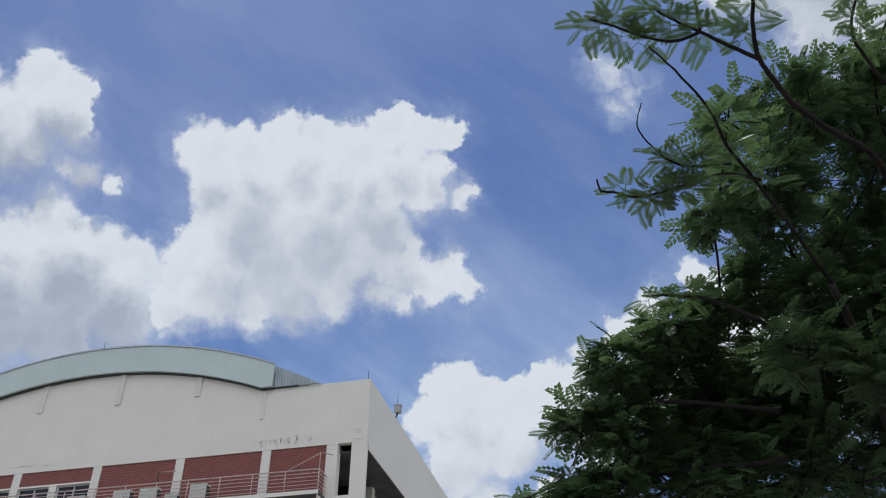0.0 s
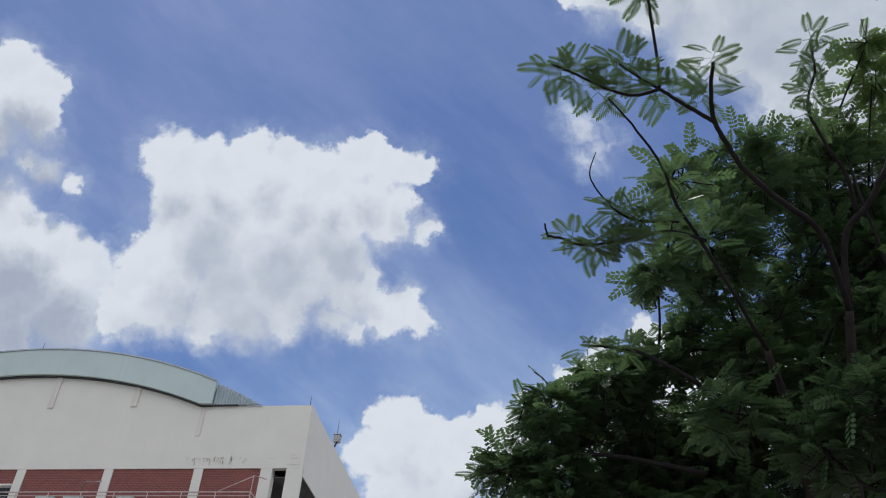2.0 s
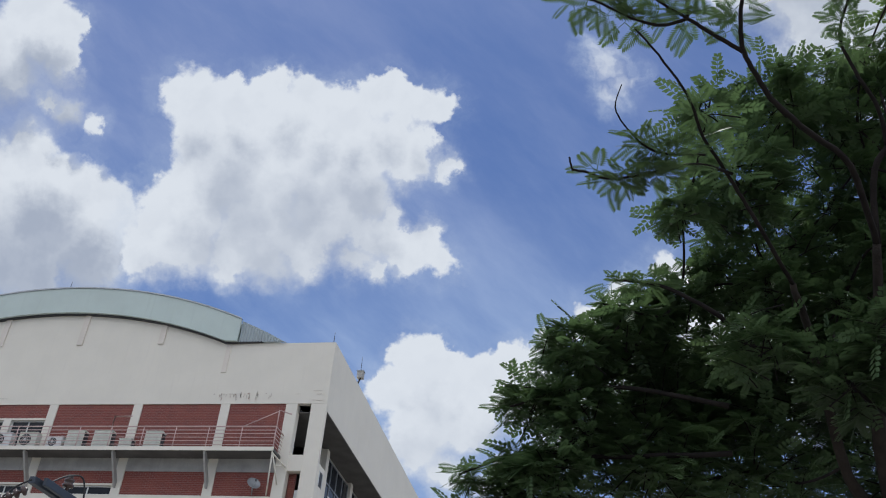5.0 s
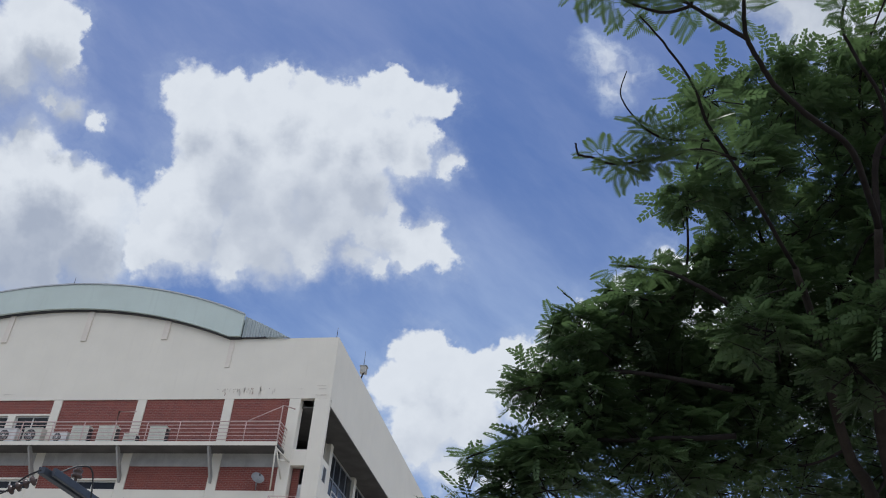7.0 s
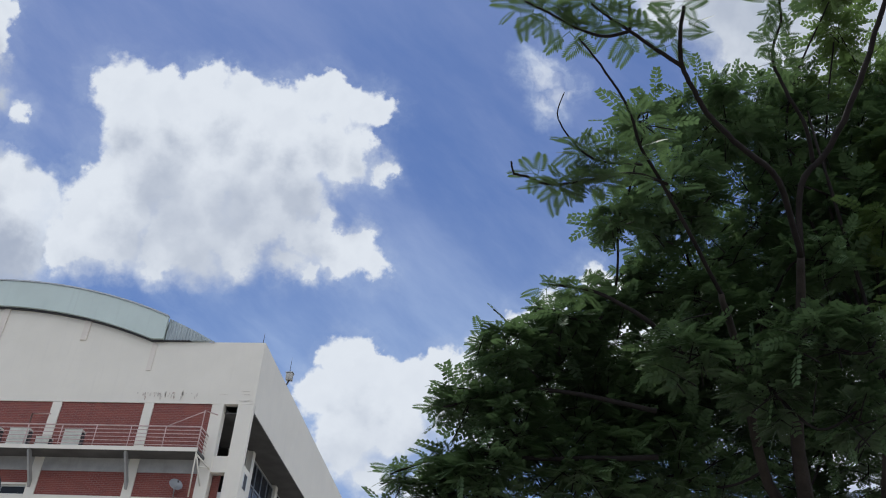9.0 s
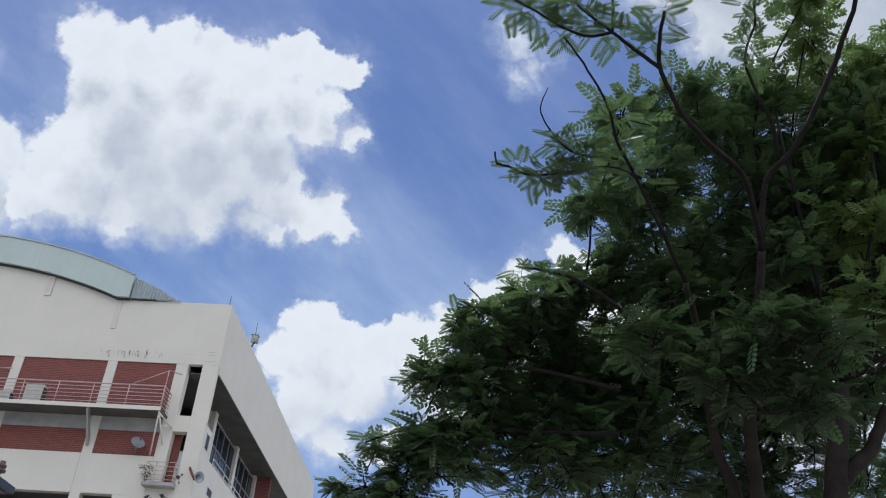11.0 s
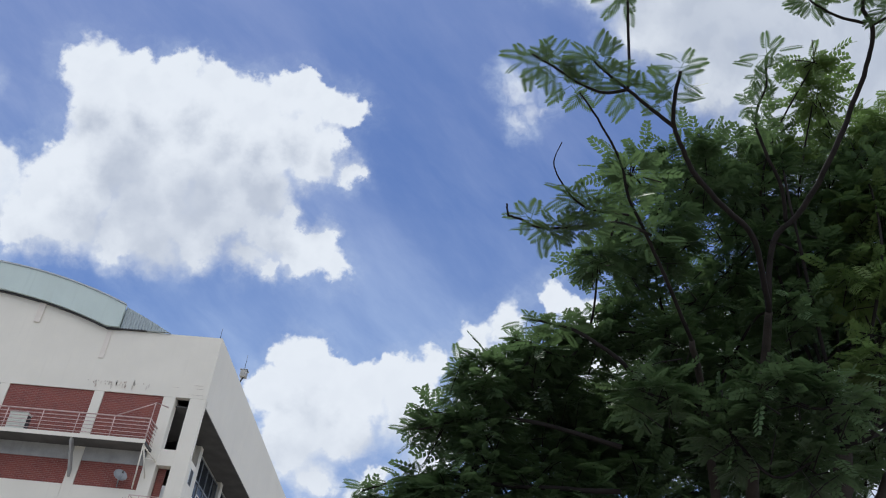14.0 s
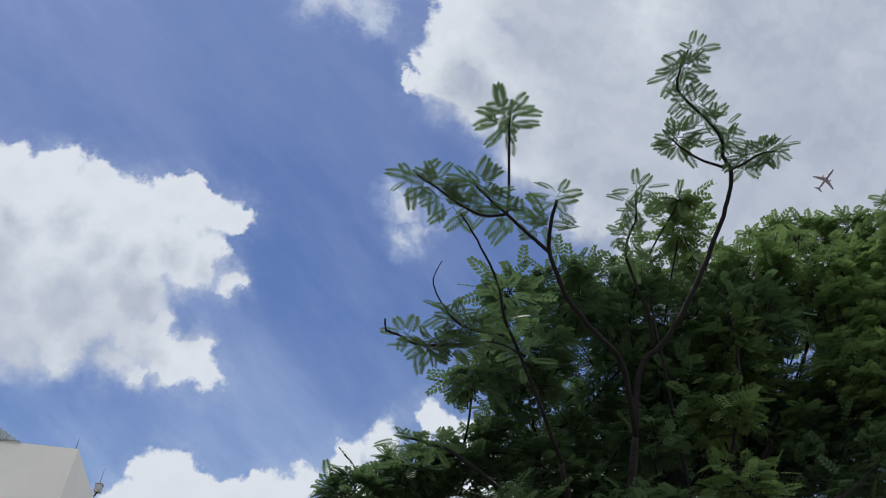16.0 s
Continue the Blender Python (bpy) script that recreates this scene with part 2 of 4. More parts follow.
def brickwork(name):
    m = bpy.data.materials.new(name)
    m.use_nodes = True
    g = Graph(m.node_tree)
    at = g.add("ShaderNodeTexCoord").outputs["Object"]
    sep = g.add("ShaderNodeSeparateXYZ")
    g.l.new(at, sep.inputs[0])
    flat = g.add("ShaderNodeCombineXYZ")
    g.feed(flat.inputs[0], g.math("ADD", sep.outputs[0], sep.outputs[1]))
    g.feed(flat.inputs[1], sep.outputs[2])
    t = g.add("ShaderNodeTexBrick", offset=0.5)
    g.feed(t.inputs["Vector"], flat.outputs[0])
    t.inputs["Color1"].default_value = (0.235, 0.055, 0.042, 1)
    t.inputs["Color2"].default_value = (0.17, 0.040, 0.034, 1)
    t.inputs["Mortar"].default_value = (0.27, 0.15, 0.125, 1)
    for key, v in (("Scale", 1.0), ("Mortar Size", 0.009), ("Mortar Smooth", 0.2), ("Bias", 0.0), ("Brick Width", 0.215), ("Row Height", 0.075)):
        t.inputs[key].default_value = v
    col = g.mix(g.math("MULTIPLY", g.step(g.noise(at, 1.3, 6), 0.42, 0.72), 0.55), t.outputs["Color"], (0.27, 0.085, 0.06, 1))
    p = g.add("ShaderNodeBsdfPrincipled")
    g.feed(p.inputs["Base Color"], col)
    p.inputs["Roughness"].default_value = 0.8
    b = g.add("ShaderNodeBump")
    b.inputs["Strength"].default_value, b.inputs["Distance"].default_value = 0.6, 0.01
    g.feed(b.inputs["Height"], g.math("SUBTRACT", g.noise(at, 40.0, 3), g.math("MULTIPLY", t.outputs["Fac"], 1.5)))
    g.l.new(b.outputs[0], p.inputs["Normal"])
    g.l.new(p.outputs[0], g.add("ShaderNodeOutputMaterial").inputs[0])
    return m


PLASTER = surface("cream_plaster", (0.765, 0.722, 0.630), 0.85, vary=0.035, scale=0.8, fine=25, bump=0.1, streak=0.14, tint=(0.52, 0.47, 0.42))
FADED = surface("pink_stained_plaster", (0.73, 0.665, 0.585), 0.85, vary=0.08, scale=1.2, fine=25, bump=0.1, streak=0.25, tint=(0.60, 0.47, 0.42))
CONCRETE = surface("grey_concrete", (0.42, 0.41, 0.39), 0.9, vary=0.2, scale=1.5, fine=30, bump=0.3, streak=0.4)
# concrete darkened in colour to hold the shade of undersides and recesses
SHADED_CONCRETE = surface("shaded_concrete", (0.13, 0.125, 0.12), 0.9, vary=0.25, scale=1.5, fine=30, bump=0.3, streak=0.3)
BRICK = brickwork("red_brick")
FASCIA = surface("pale_green_metal", (0.52, 0.60, 0.56), 0.5, vary=0.06, scale=0.7, fine=18, bump=0.04, streak=0.15)
RIBBED = surface("ribbed_grey_metal", (0.36, 0.41, 0.42), 0.45, 0.2, vary=0.1, scale=2, bump=0.04, streak=0.3)
RAIL = surface("faded_pink_paint", (0.60, 0.44, 0.41), 0.55, vary=0.15, scale=4, bump=0.06)
FRAME = surface("white_window_paint", (0.66, 0.66, 0.64), 0.5, vary=0.08, bump=0.04)
CASE = surface("ivory_enamel", (0.66, 0.68, 0.60), 0.5, vary=0.1, scale=4, bump=0.04, streak=0.2)
CASE_WHITE = surface("white_enamel", (0.72, 0.73, 0.72), 0.45, vary=0.08, scale=4, bump=0.04, streak=0.2)
# dark plastic parts, and near-black sheets that stand for shade
DARK = surface("dark_plastic_and_shade", (0.05, 0.05, 0.055), 0.6, vary=0.2, bump=0.05)
STEEL = surface("galvanised_steel", (0.36, 0.38, 0.40), 0.45, 0.6, vary=0.15, scale=6, bump=0.05)
BLUEGREY = surface("blue_grey_steel", (0.05, 0.06, 0.078), 0.5, 0.2, vary=0.2, scale=6, bump=0.05)
PORCELAIN = surface("brown_porcelain", (0.07, 0.045, 0.04), 0.25, vary=0.2, bump=0.02)
CABLE = surface("black_cable", (0.02, 0.02, 0.022), 0.6, vary=0.2, bump=0.0)
BARK = surface("grey_brown_bark", (0.04, 0.033, 0.028), 0.9, vary=0.4, scale=9, fine=70, bump=0.6)
TWIG = surface("dark_twig_bark", (0.022, 0.018, 0.017), 0.85, vary=0.35, scale=14, fine=90, bump=0.4)
LEAF = surface("green_leaflets", (0.077, 0.127, 0.056), 0.55, vary=0.5, scale=1.7, fine=22, bump=0.0, thin=0.36)
# brighter, yellower copy of the leaf colour, with sunlight painted in
LEAF_LIT = surface("sunlit_yellow_green_leaflets", (0.145, 0.215, 0.060), 0.55, vary=0.55, scale=1.5, fine=20, bump=0.0, thin=0.42)
STALK = surface("green_stalk", (0.08, 0.10, 0.03), 0.6, vary=0.3, scale=9, bump=0.0)
GRASS = surface("worn_asphalt_yard", (0.24, 0.23, 0.21), 0.95, vary=0.30, scale=0.6, fine=14, bump=0.5)
PAINT_PLANE = surface("aircraft_paint", (0.30, 0.24, 0.26), 0.4, vary=0.05, bump=0.0)


def glass(name):
    m = bpy.data.materials.new(name)
    m.use_nodes = True
    g = Graph(m.node_tree)
    at = g.add("ShaderNodeTexCoord").outputs["Object"]
    p = g.add("ShaderNodeBsdfPrincipled")
    g.feed(p.inputs["Base Color"], g.mix(g.noise(at, 2.0, 3), (0.012, 0.015, 0.02, 1), (0.03, 0.034, 0.04, 1)))
    p.inputs["Roughness"].default_value, p.inputs["Specular IOR Level"].default_value = 0.12, 0.16
    g.l.new(p.outputs[0], g.add("ShaderNodeOutputMaterial").inputs[0])
    return m


GLASS = glass("tinted_glass")


# ---- mesh helpers ----
def box(bm, x0, x1, y0, y1, z0, z1, bevel=0.0):
    made = bmesh.ops.create_cube(bm, size=1.0, matrix=Matrix.LocRotScale(((x0 + x1) / 2, (y0 + y1) / 2, (z0 + z1) / 2), None, (abs(x1 - x0), abs(y1 - y0), abs(z1 - z0))))
    if bevel:
        edges = list({e for v in made["verts"] for e in v.link_edges})
        bmesh.ops.bevel(bm, geom=edges, offset=bevel, segments=2, affect="EDGES", profile=0.6)
    return bm


def block(*size, bevel=0.0):
    return box(bmesh.new(), *size, bevel=bevel)


def frame_at(direction):
    d = Vector(direction).normalized()
    side = d.cross(Vector((0, 0, 1)) if abs(d.z) < 0.95 else Vector((1, 0, 0))).normalized()
    return d, side, side.cross(d)


def tube(bm, points, radii, sides=8, cap=True):
    """A round, tapering tube along the points."""
    points = [Vector(p) for p in points]
    if not hasattr(radii, "__len__"):
        radii = [radii] * len(points)
    rings = []
    for i, p in enumerate(points):
        d, a, b = frame_at(points[min(i + 1, len(points) - 1)] - points[max(i - 1, 0)])
        rings.append([bm.verts.new(p + (a * math.cos(k * math.tau / sides) + b * math.sin(k * math.tau / sides)) * radii[i]) for k in range(sides)])
    for r, s in zip(rings, rings[1:]):
        for k in range(sides):
            bm.faces.new((r[k], r[(k + 1) % sides], s[(k + 1) % sides], s[k])).smooth = True
    if cap:
        bm.faces.new(rings[0][::-1])
        bm.faces.new(rings[-1])
    return bm


def prism(outline, y0, y1):
    """An outline in x and z, pushed from y0 to y1."""
    bm = bmesh.new()
    near = [bm.verts.new((x, y0, z)) for x, z in outline]
    far = [bm.verts.new((x, y1, z)) for x, z in outline]
    n = len(outline)
    bm.faces.new(near)
    bm.faces.new(far[::-1])
    for i in range(n):
        bm.faces.new((near[i], far[i], far[(i + 1) % n], near[(i + 1) % n]))
    bmesh.ops.recalc_face_normals(bm, faces=bm.faces)
    return bm


def lathe(bm, profile, at=(0, 0, 0), axis=(0, 0, 1), sides=20):
    d, a, b = frame_at(axis)
    rings = [[bm.verts.new(Vector(at) + d * h + (a * math.cos(k * math.tau / sides) + b * math.sin(k * math.tau / sides)) * max(r, 1e-4)) for k in range(sides)] for r, h in profile]
    for r, s in zip(rings, rings[1:]):
        for k in range(sides):
            bm.faces.new((r[k], r[(k + 1) % sides], s[(k + 1) % sides], s[k])).smooth = True
    return bm


def link(name, bm, material):
    mesh = bpy.data.meshes.new(name)
    bm.normal_update()
    bm.to_mesh(mesh)
    bm.free()
    mesh.materials.append(material)
    return new(name, mesh)


def part(name, bm, material, parent, label=""):
    ob = link(name, bm, material)
    ob.parent = parent
    if parent is not None:
        ob.matrix_parent_inverse = Matrix.Translation(-parent.location)
    return tagged(ob, label)


def thing(name, at, label, category, group="", kind=""):
    ob = new(name)
    ob.location = at
    return tagged(ob, label, category, group, kind)


# ---- ground ----
def build_ground():
    bm = bmesh.new()
    bmesh.ops.create_grid(bm, x_segments=60, y_segments=60, size=1.0, matrix=Matrix.Diagonal((2400, 2400, 1, 1)))
    for v in bm.verts:
        v.co.x, v.co.y = (math.copysign(abs(c / 2400) ** 2.2 * 2400, c) for c in (v.co.x, v.co.y))
        v.co.z = 0.0
    tagged(link("ground", bm, GRASS), "worn grey asphalt yard between the building and trees", "ground", kind="structure")


build_ground()

# ---- building ----
ARCH_X, ARCH_R, ARCH_TOP, FASCIA_H = -9.2, 22.4, 22.76, 1.33
ROOF, BAND, EAST, DEEP = 19.76, 16.6, 4.27, 24.1
WEST = 2 * ARCH_X - EAST


def arch(x, below=0.0):
    return ARCH_TOP - ARCH_R + math.sqrt(ARCH_R ** 2 - (x - ARCH_X) ** 2) - below


def build_building():
    home = thing("building", (ARCH_X, 10, 0), "cream plastered institutional building with red brick panels and arched metal roof", "building")
    add = functools.partial(part, parent=home)
    seam = -0.22
    # front wall over the top storey, up to the arch and the flat parapet
    steps = [2 * ARCH_X - seam + (seam - (2 * ARCH_X - seam)) * i / 40 for i in range(41)]
    top = [(x, max(ROOF, arch(x, FASCIA_H - 0.12))) for x in steps]
    outline = [(WEST, 16.87), (EAST, 16.87), (EAST, ROOF)] + [(seam + 0.02, ROOF)] + top[::-1] + [(2 * ARCH_X - seam - 0.02, ROOF), (WEST, ROOF)]
    add("front_wall", prism(outline, 0.0, 0.25), PLASTER)
    # thin pilasters under the arch
    for x in (-16.1, -12.0, -7.95, -3.95):
        add("pilaster", block(x - 0.14, x + 0.14, -0.06, -0.002, 19.8, arch(x, FASCIA_H) + 0.05, bevel=0.008), FADED)
    add("downpipe", block(-0.74, -0.52, -0.035, -0.002, 18.35, 19.7, bevel=0.006), FADED)
    # arched fascia of sheet metal, and its roof sheet behind
    xs = [2 * ARCH_X - seam + (seam - (2 * ARCH_X - seam)) * i / 64 for i in range(65)]
    add("roof_fascia", prism([(x, max(arch(x, FASCIA_H), ROOF + 0.02)) for x in xs] + [(x, arch(x)) for x in xs[::-1]], -0.28, -0.16), FASCIA, label="pale green sheet metal fascia along the arched roof")
    add("roof_edge_trim", prism([(x, arch(x) - 0.02) for x in xs] + [(x, arch(x) + 0.05) for x in xs[::-1]], -0.32, -0.12), STEEL)
    # near-black strip paints the shadow line under the fascia
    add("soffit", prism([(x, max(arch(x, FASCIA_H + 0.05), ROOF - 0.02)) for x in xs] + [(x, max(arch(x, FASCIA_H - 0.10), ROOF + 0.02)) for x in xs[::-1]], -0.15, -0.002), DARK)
    span = [2 * ARCH_X - 2.0 + (2.0 * 2 - 2 * ARCH_X) * i / 60 for i in range(61)]
    add("roof", prism([(x, arch(x) - 0.22) for x in span] + [(x, arch(x) - 0.04) for x in span[::-1]], 0.26, DEEP), RIBBED)
    # ribbed infill beyond the fascia's end
    for flip in (1, -1):
        bm = bmesh.new()
        n = 64
        cols = []
        for k in range(n + 1):
            x = seam + (2.0 - seam) * k / n
            y = -0.13 if k % 4 in (1, 2) else -0.09
            xx = x if flip > 0 else 2 * ARCH_X - x
            cols.append([bm.verts.new((xx, yy, z)) for yy, z in ((y, ROOF + 0.02), (y, arch(x) - 0.02), (-0.01, arch(x) - 0.02), (-0.01, ROOF + 0.02))])
        for p, q in zip(cols, cols[1:]):
            for k in range(4):
                bm.faces.new((p[k], q[k], q[(k + 1) % 4], p[(k + 1) % 4]))
        bmesh.ops.recalc_face_normals(bm, faces=bm.faces)
        add("roof_end_panel", bm, RIBBED, label="ribbed grey sheet metal under the roof's end")
    add("parapet_capping", block(-0.2, 0.95, -0.12, 0.14, ROOF + 0.004, ROOF + 0.05), DARK)
    # side parapet band and its soffit
    add("side_band", block(EAST - 0.25, EAST, 0.252, DEEP, BAND, ROOF), PLASTER)
    # the ceiling's dark colour carries the corridor's shade
    add("corridor_ceiling", block(3.002, EAST - 0.012, 0.254, DEEP, BAND - 0.05, BAND - 0.004), SHADED_CONCRETE)
    add("roof_slab", block(WEST + 0.3, EAST - 0.252, 0.256, DEEP, 18.6, 18.8), CONCRETE)
    add("back_wall", block(WEST, EAST, DEEP + 0.002, DEEP + 0.25, 0, ROOF), PLASTER)
    add("west_wall", block(WEST, WEST + 0.25, 0.252, DEEP, 0, ROOF), PLASTER)
    add("core_wall", block(2.8, 3.0, 4.15, DEEP, 0, BAND - 0.054), PLASTER)
    # added partition and ceiling, coloured dark so the corner slot reads as unlit
    add("stair_wall", block(1.2, 1.35, 0.45, 4.148, 0, BAND + 0.018), SHADED_CONCRETE)
    add("stair_ceiling", block(1.352, 3.048, 0.452, 4.148, BAND + 0.02, BAND + 0.2), SHADED_CONCRETE)
    # columns on the front
    edges = [(-0.41 - 4 * k, -4.0 * k) for k in range(6)] + [(2.5, 3.0)]
    for a, b in edges:
        add("column", block(a, b, 0.0, 0.4, 0, 16.868, bevel=0.015), PLASTER)
    add("corner_column", block(3.6, EAST, 0.0, 0.2, 0, 16.868, bevel=0.015), PLASTER)
    add("corner_beam", block(3.002, 3.598, 0.02, 0.4, 13.95, 14.62), PLASTER)
    add("corner_beam", block(3.002, 3.598, 0.02, 0.4, 10.9, 11.75), PLASTER)
    # storeys between the columns
    bays = [(0.0, 2.5)] + [(-4.0 * k - 4.0 + 0.0, -4.0 * k - 0.41) for k in range(5)]
    for n, (a, b) in enumerate(bays):
        a, b = a + 0.003, b - 0.003
        # cream beam coloured concrete grey to paint in the balcony slab's shadow
        add("floor_beam", block(a, b, 0.02, 0.4, 13.872, 14.5), CONCRETE)
        glazed = n >= 3
        if glazed:
            add("brick_panel", block(a, b, 0.05, 0.25, 16.22, 16.868), BRICK)
            add("lintel", block(a, b, 0.0, 0.25, 16.14, 16.218), PLASTER)
            add("brick_panel", block(a, b, 0.05, 0.25, 14.502, 15.0), BRICK)
            m = (a + b) / 2 - 0.2
            add("window_pier", block(m, m + 0.36, 0.0, 0.25, 15.0, 16.138), PLASTER)
            window(home, a, m - 0.002, 15.0, 16.138, 2)
            window(home, m + 0.362, b, 15.0, 16.138, 2)
        else:
            add("brick_panel", block(a, b, 0.05, 0.25, 14.502, 16.868), BRICK)
        if n >= 2:
            w = a + (1.4 if n == 2 else 0.0)
            add("brick_panel", block(a, b, 0.05, 0.25, 13.34, 13.87), BRICK)
            if w > a:
                add("brick_panel", block(a, w - 0.002, 0.05, 0.25, 12.87, 13.338), BRICK)
            add("lintel", block(w, b, 0.0, 0.25, 13.26, 13.338), PLASTER)
            window(home, w, b, 12.872, 13.258, 2 if n == 2 else 4)
        else:
            add("brick_panel", block(a, b, 0.05, 0.25, 12.872, 13.87), BRICK)
        add("spandrel", block(a, b, -0.012, 0.3, 11.3, 12.87), PLASTER)
        if n:
            # shade of the deep opening is put into these dark faces
            add("recess_wall", block(a, b, 1.4, 1.5, 9.6, 11.3), SHADED_CONCRETE)
            add("recess_ceiling", block(a, b, 0.302, 1.4, 11.3, 11.4), SHADED_CONCRETE)
        add("spandrel", block(a, b, -0.012, 0.3, 0, 9.6), PLASTER)
    add("column", block(1.27, 2.5, -0.01, 0.4, 9.6, 11.298), PLASTER)
    # same shade-dark faces in the end bay
    add("recess_wall", block(0.0, 1.268, 1.4, 1.5, 9.6, 11.3), SHADED_CONCRETE)
    add("recess_ceiling", block(0.0, 1.268, 0.302, 1.4, 11.3, 11.4), SHADED_CONCRETE)
    add("spandrel", block(WEST + 0.01, -20.42, 0.01, 0.3, 0, 16.866), PLASTER)
    return home


def window(parent, x0, x1, z0, z1, lights, y=0.12):
    """A window of several lights, set back in the wall."""
    # near-black sheet behind the panes stands for the unlit room
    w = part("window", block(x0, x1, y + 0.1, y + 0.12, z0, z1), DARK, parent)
    step = (x1 - x0) / lights
    part("window_frame", block(x0, x1, y, y + 0.06, z1 - 0.05, z1), FRAME, w)
    part("window_frame", block(x0, x1, y, y + 0.06, z0, z0 + 0.05), FRAME, w)
    for i in range(lights + 1):
        x = min(max(x0 + i * step, x0 + 0.025), x1 - 0.025)
        part("window_frame", block(x - 0.025, x + 0.025, y + 0.003, y + 0.057, z0 + 0.05, z1 - 0.05), FRAME, w)
    for i in range(lights):
        part("pane", block(x0 + i * step + 0.03, x0 + (i + 1) * step - 0.03, y + 0.03, y + 0.036, z0 + 0.05, z1 - 0.05), GLASS, w)
    return w


BUILDING = build_building()


def build_balcony():
    base = thing("balcony", (-8.9, -0.45, 14.42), "long concrete service balcony on steel brackets along the brick storey", "balcony")
    # slab coloured dark for the shade on its underside
    part("slab", block(-20.4, 2.66, -0.95, -0.004, 14.42, 14.54, bevel=0.01), SHADED_CONCRETE, base)
    part("slab_edge", block(-20.4, 2.68, -0.985, -0.952, 14.40, 14.56), PLASTER, base)
    for k in range(6):
        x = -0.25 - 4.0 * k
        part("bracket", prism_x([(-0.004, 13.15), (-0.004, 13.45), (-0.72, 14.41), (-0.9, 14.41), (-0.9, 14.3), (-0.07, 13.15)], x - 0.04, x + 0.04), CONCRETE, base)
    return base


def prism_x(outline, x0, x1):
    """An outline in y and z, pushed from x0 to x1."""
    bm = prism(outline, x0, x1)
    for v in bm.verts:
        v.co = Vector((v.co.y, v.co.x, v.co.z))
    bmesh.ops.recalc_face_normals(bm, faces=bm.faces)
    return bm


BALCONY = build_balcony()


def build_railing():
    rail = thing("balcony_railing", (-8.9, -0.93, 14.56), "faded pink painted steel pipe railing on the balcony edge", "railing")
    x0, x1, y, z0, z1 = -20.3, 2.62, -0.93, 14.56, 15.44
    for k in range(6):
        z = z1 - 0.155 * k
        part("rail", tube(bmesh.new(), [(x0, y, z), (x1, y, z)], 0.027 if k == 0 else 0.016), RAIL, rail)
        part("end_rail", tube(bmesh.new(), [(x1, y, z), (x1, -0.02, z)], 0.027 if k == 0 else 0.016), RAIL, rail)
    n = 16
    for i in range(n + 1):
        x = x1 - (x1 - x0) * i / n
        part("post", tube(bmesh.new(), [(x, y, z0), (x, y, z1)], 0.02), RAIL, rail)
    # the taller gate posts with their stays
    part("tall_post", tube(bmesh.new(), [(x1, y + 0.03, z0), (x1, y + 0.03, 16.15), (x1 + 0.45, y + 0.3, 16.1)], 0.03), RAIL, rail)
    part("stay", tube(bmesh.new(), [(x1, y + 0.03, 16.12), (1.2, y + 0.03, 15.46)], 0.018), RAIL, rail)
    part("tall_post", tube(bmesh.new(), [(-4.78, y + 0.35, z0 - 0.02), (-4.78, y + 0.35, 16.05), (-4.0, y + 0.35, 16.05)], 0.032), RAIL, rail)
    return rail


build_railing()


# ---- side of the building ----
# grey for the dish, and for white side frames darkened as if in shade
ALUMINIUM = surface("aluminium_and_shaded_frame", (0.30, 0.31, 0.32), 0.5, 0.3, vary=0.15, bump=0.04)


def build_side():
    add = functools.partial(part, parent=BUILDING)
    add("side_parapet", block(EAST - 0.2, EAST - 0.02, 1.102, DEEP, 0, 13.3), PLASTER)
    add("side_pier", block(EAST - 0.2, EAST - 0.02, 0.202, 1.1, 0, 14.35), PLASTER)
    add("corridor_floor", block(3.002, EAST - 0.202, 0.63, DEEP, 12.4, 12.6), CONCRETE)
    for z0, z1, y0, y1 in ((13.5, 14.1, 0.42, 0.86), (12.1, 12.4, 1.9, 2.6), (11.2, 11.6, 2.9, 3.5)):
        # near-black sheet paints the darkness inside each small opening
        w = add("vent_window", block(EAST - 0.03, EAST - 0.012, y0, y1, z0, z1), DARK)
        part("window_frame", block(EAST - 0.03, EAST + 0.01, y0 - 0.05, y0, z0, z1), FRAME, w)
        part("window_frame", block(EAST - 0.03, EAST + 0.01, y1, y1 + 0.05, z0, z1), FRAME, w)
    # glazed bays and piers along the corridor
    for k in range(5):
        y = 4.4 + 4.4 * k
        add("side_column", block(3.002, 3.24, y - 0.2, y + 0.2, 12.6, BAND - 0.054, bevel=0.01), PLASTER)
        if k < 2:
            side_window(y + 0.202, y + 4.198, 13.4, 16.4)
    # the brick wall that closes the corridor
    add("side_brick_panel", block(3.244, EAST - 0.27, 13.3, 13.5, 12.602, BAND - 0.054), BRICK)


def side_window(y0, y1, z0, z1, x=3.02):
    # near-black backing stands for the dark room behind
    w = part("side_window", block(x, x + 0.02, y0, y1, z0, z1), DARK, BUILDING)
    n = 4
    for i in range(n + 1):
        y = y0 + (y1 - y0) * i / n
        # white frames given a darker grey that holds the corridor's shade
        part("window_frame", block(x + 0.021, x + 0.08, max(y0, y - 0.03), min(y1, y + 0.03), z0, z1), ALUMINIUM, w)
    for z in (z0, z0 + (z1 - z0) * 0.62, z1 - 0.06):
        part("window_frame", block(x + 0.024, x + 0.076, y0, y1, z, z + 0.06), ALUMINIUM, w)
    for i in range(n):
        part("pane", block(x + 0.04, x + 0.046, y0 + (y1 - y0) * i / n + 0.03, y0 + (y1 - y0) * (i + 1) / n - 0.03, z0 + 0.06, z1 - 0.06), GLASS, w)


build_side()


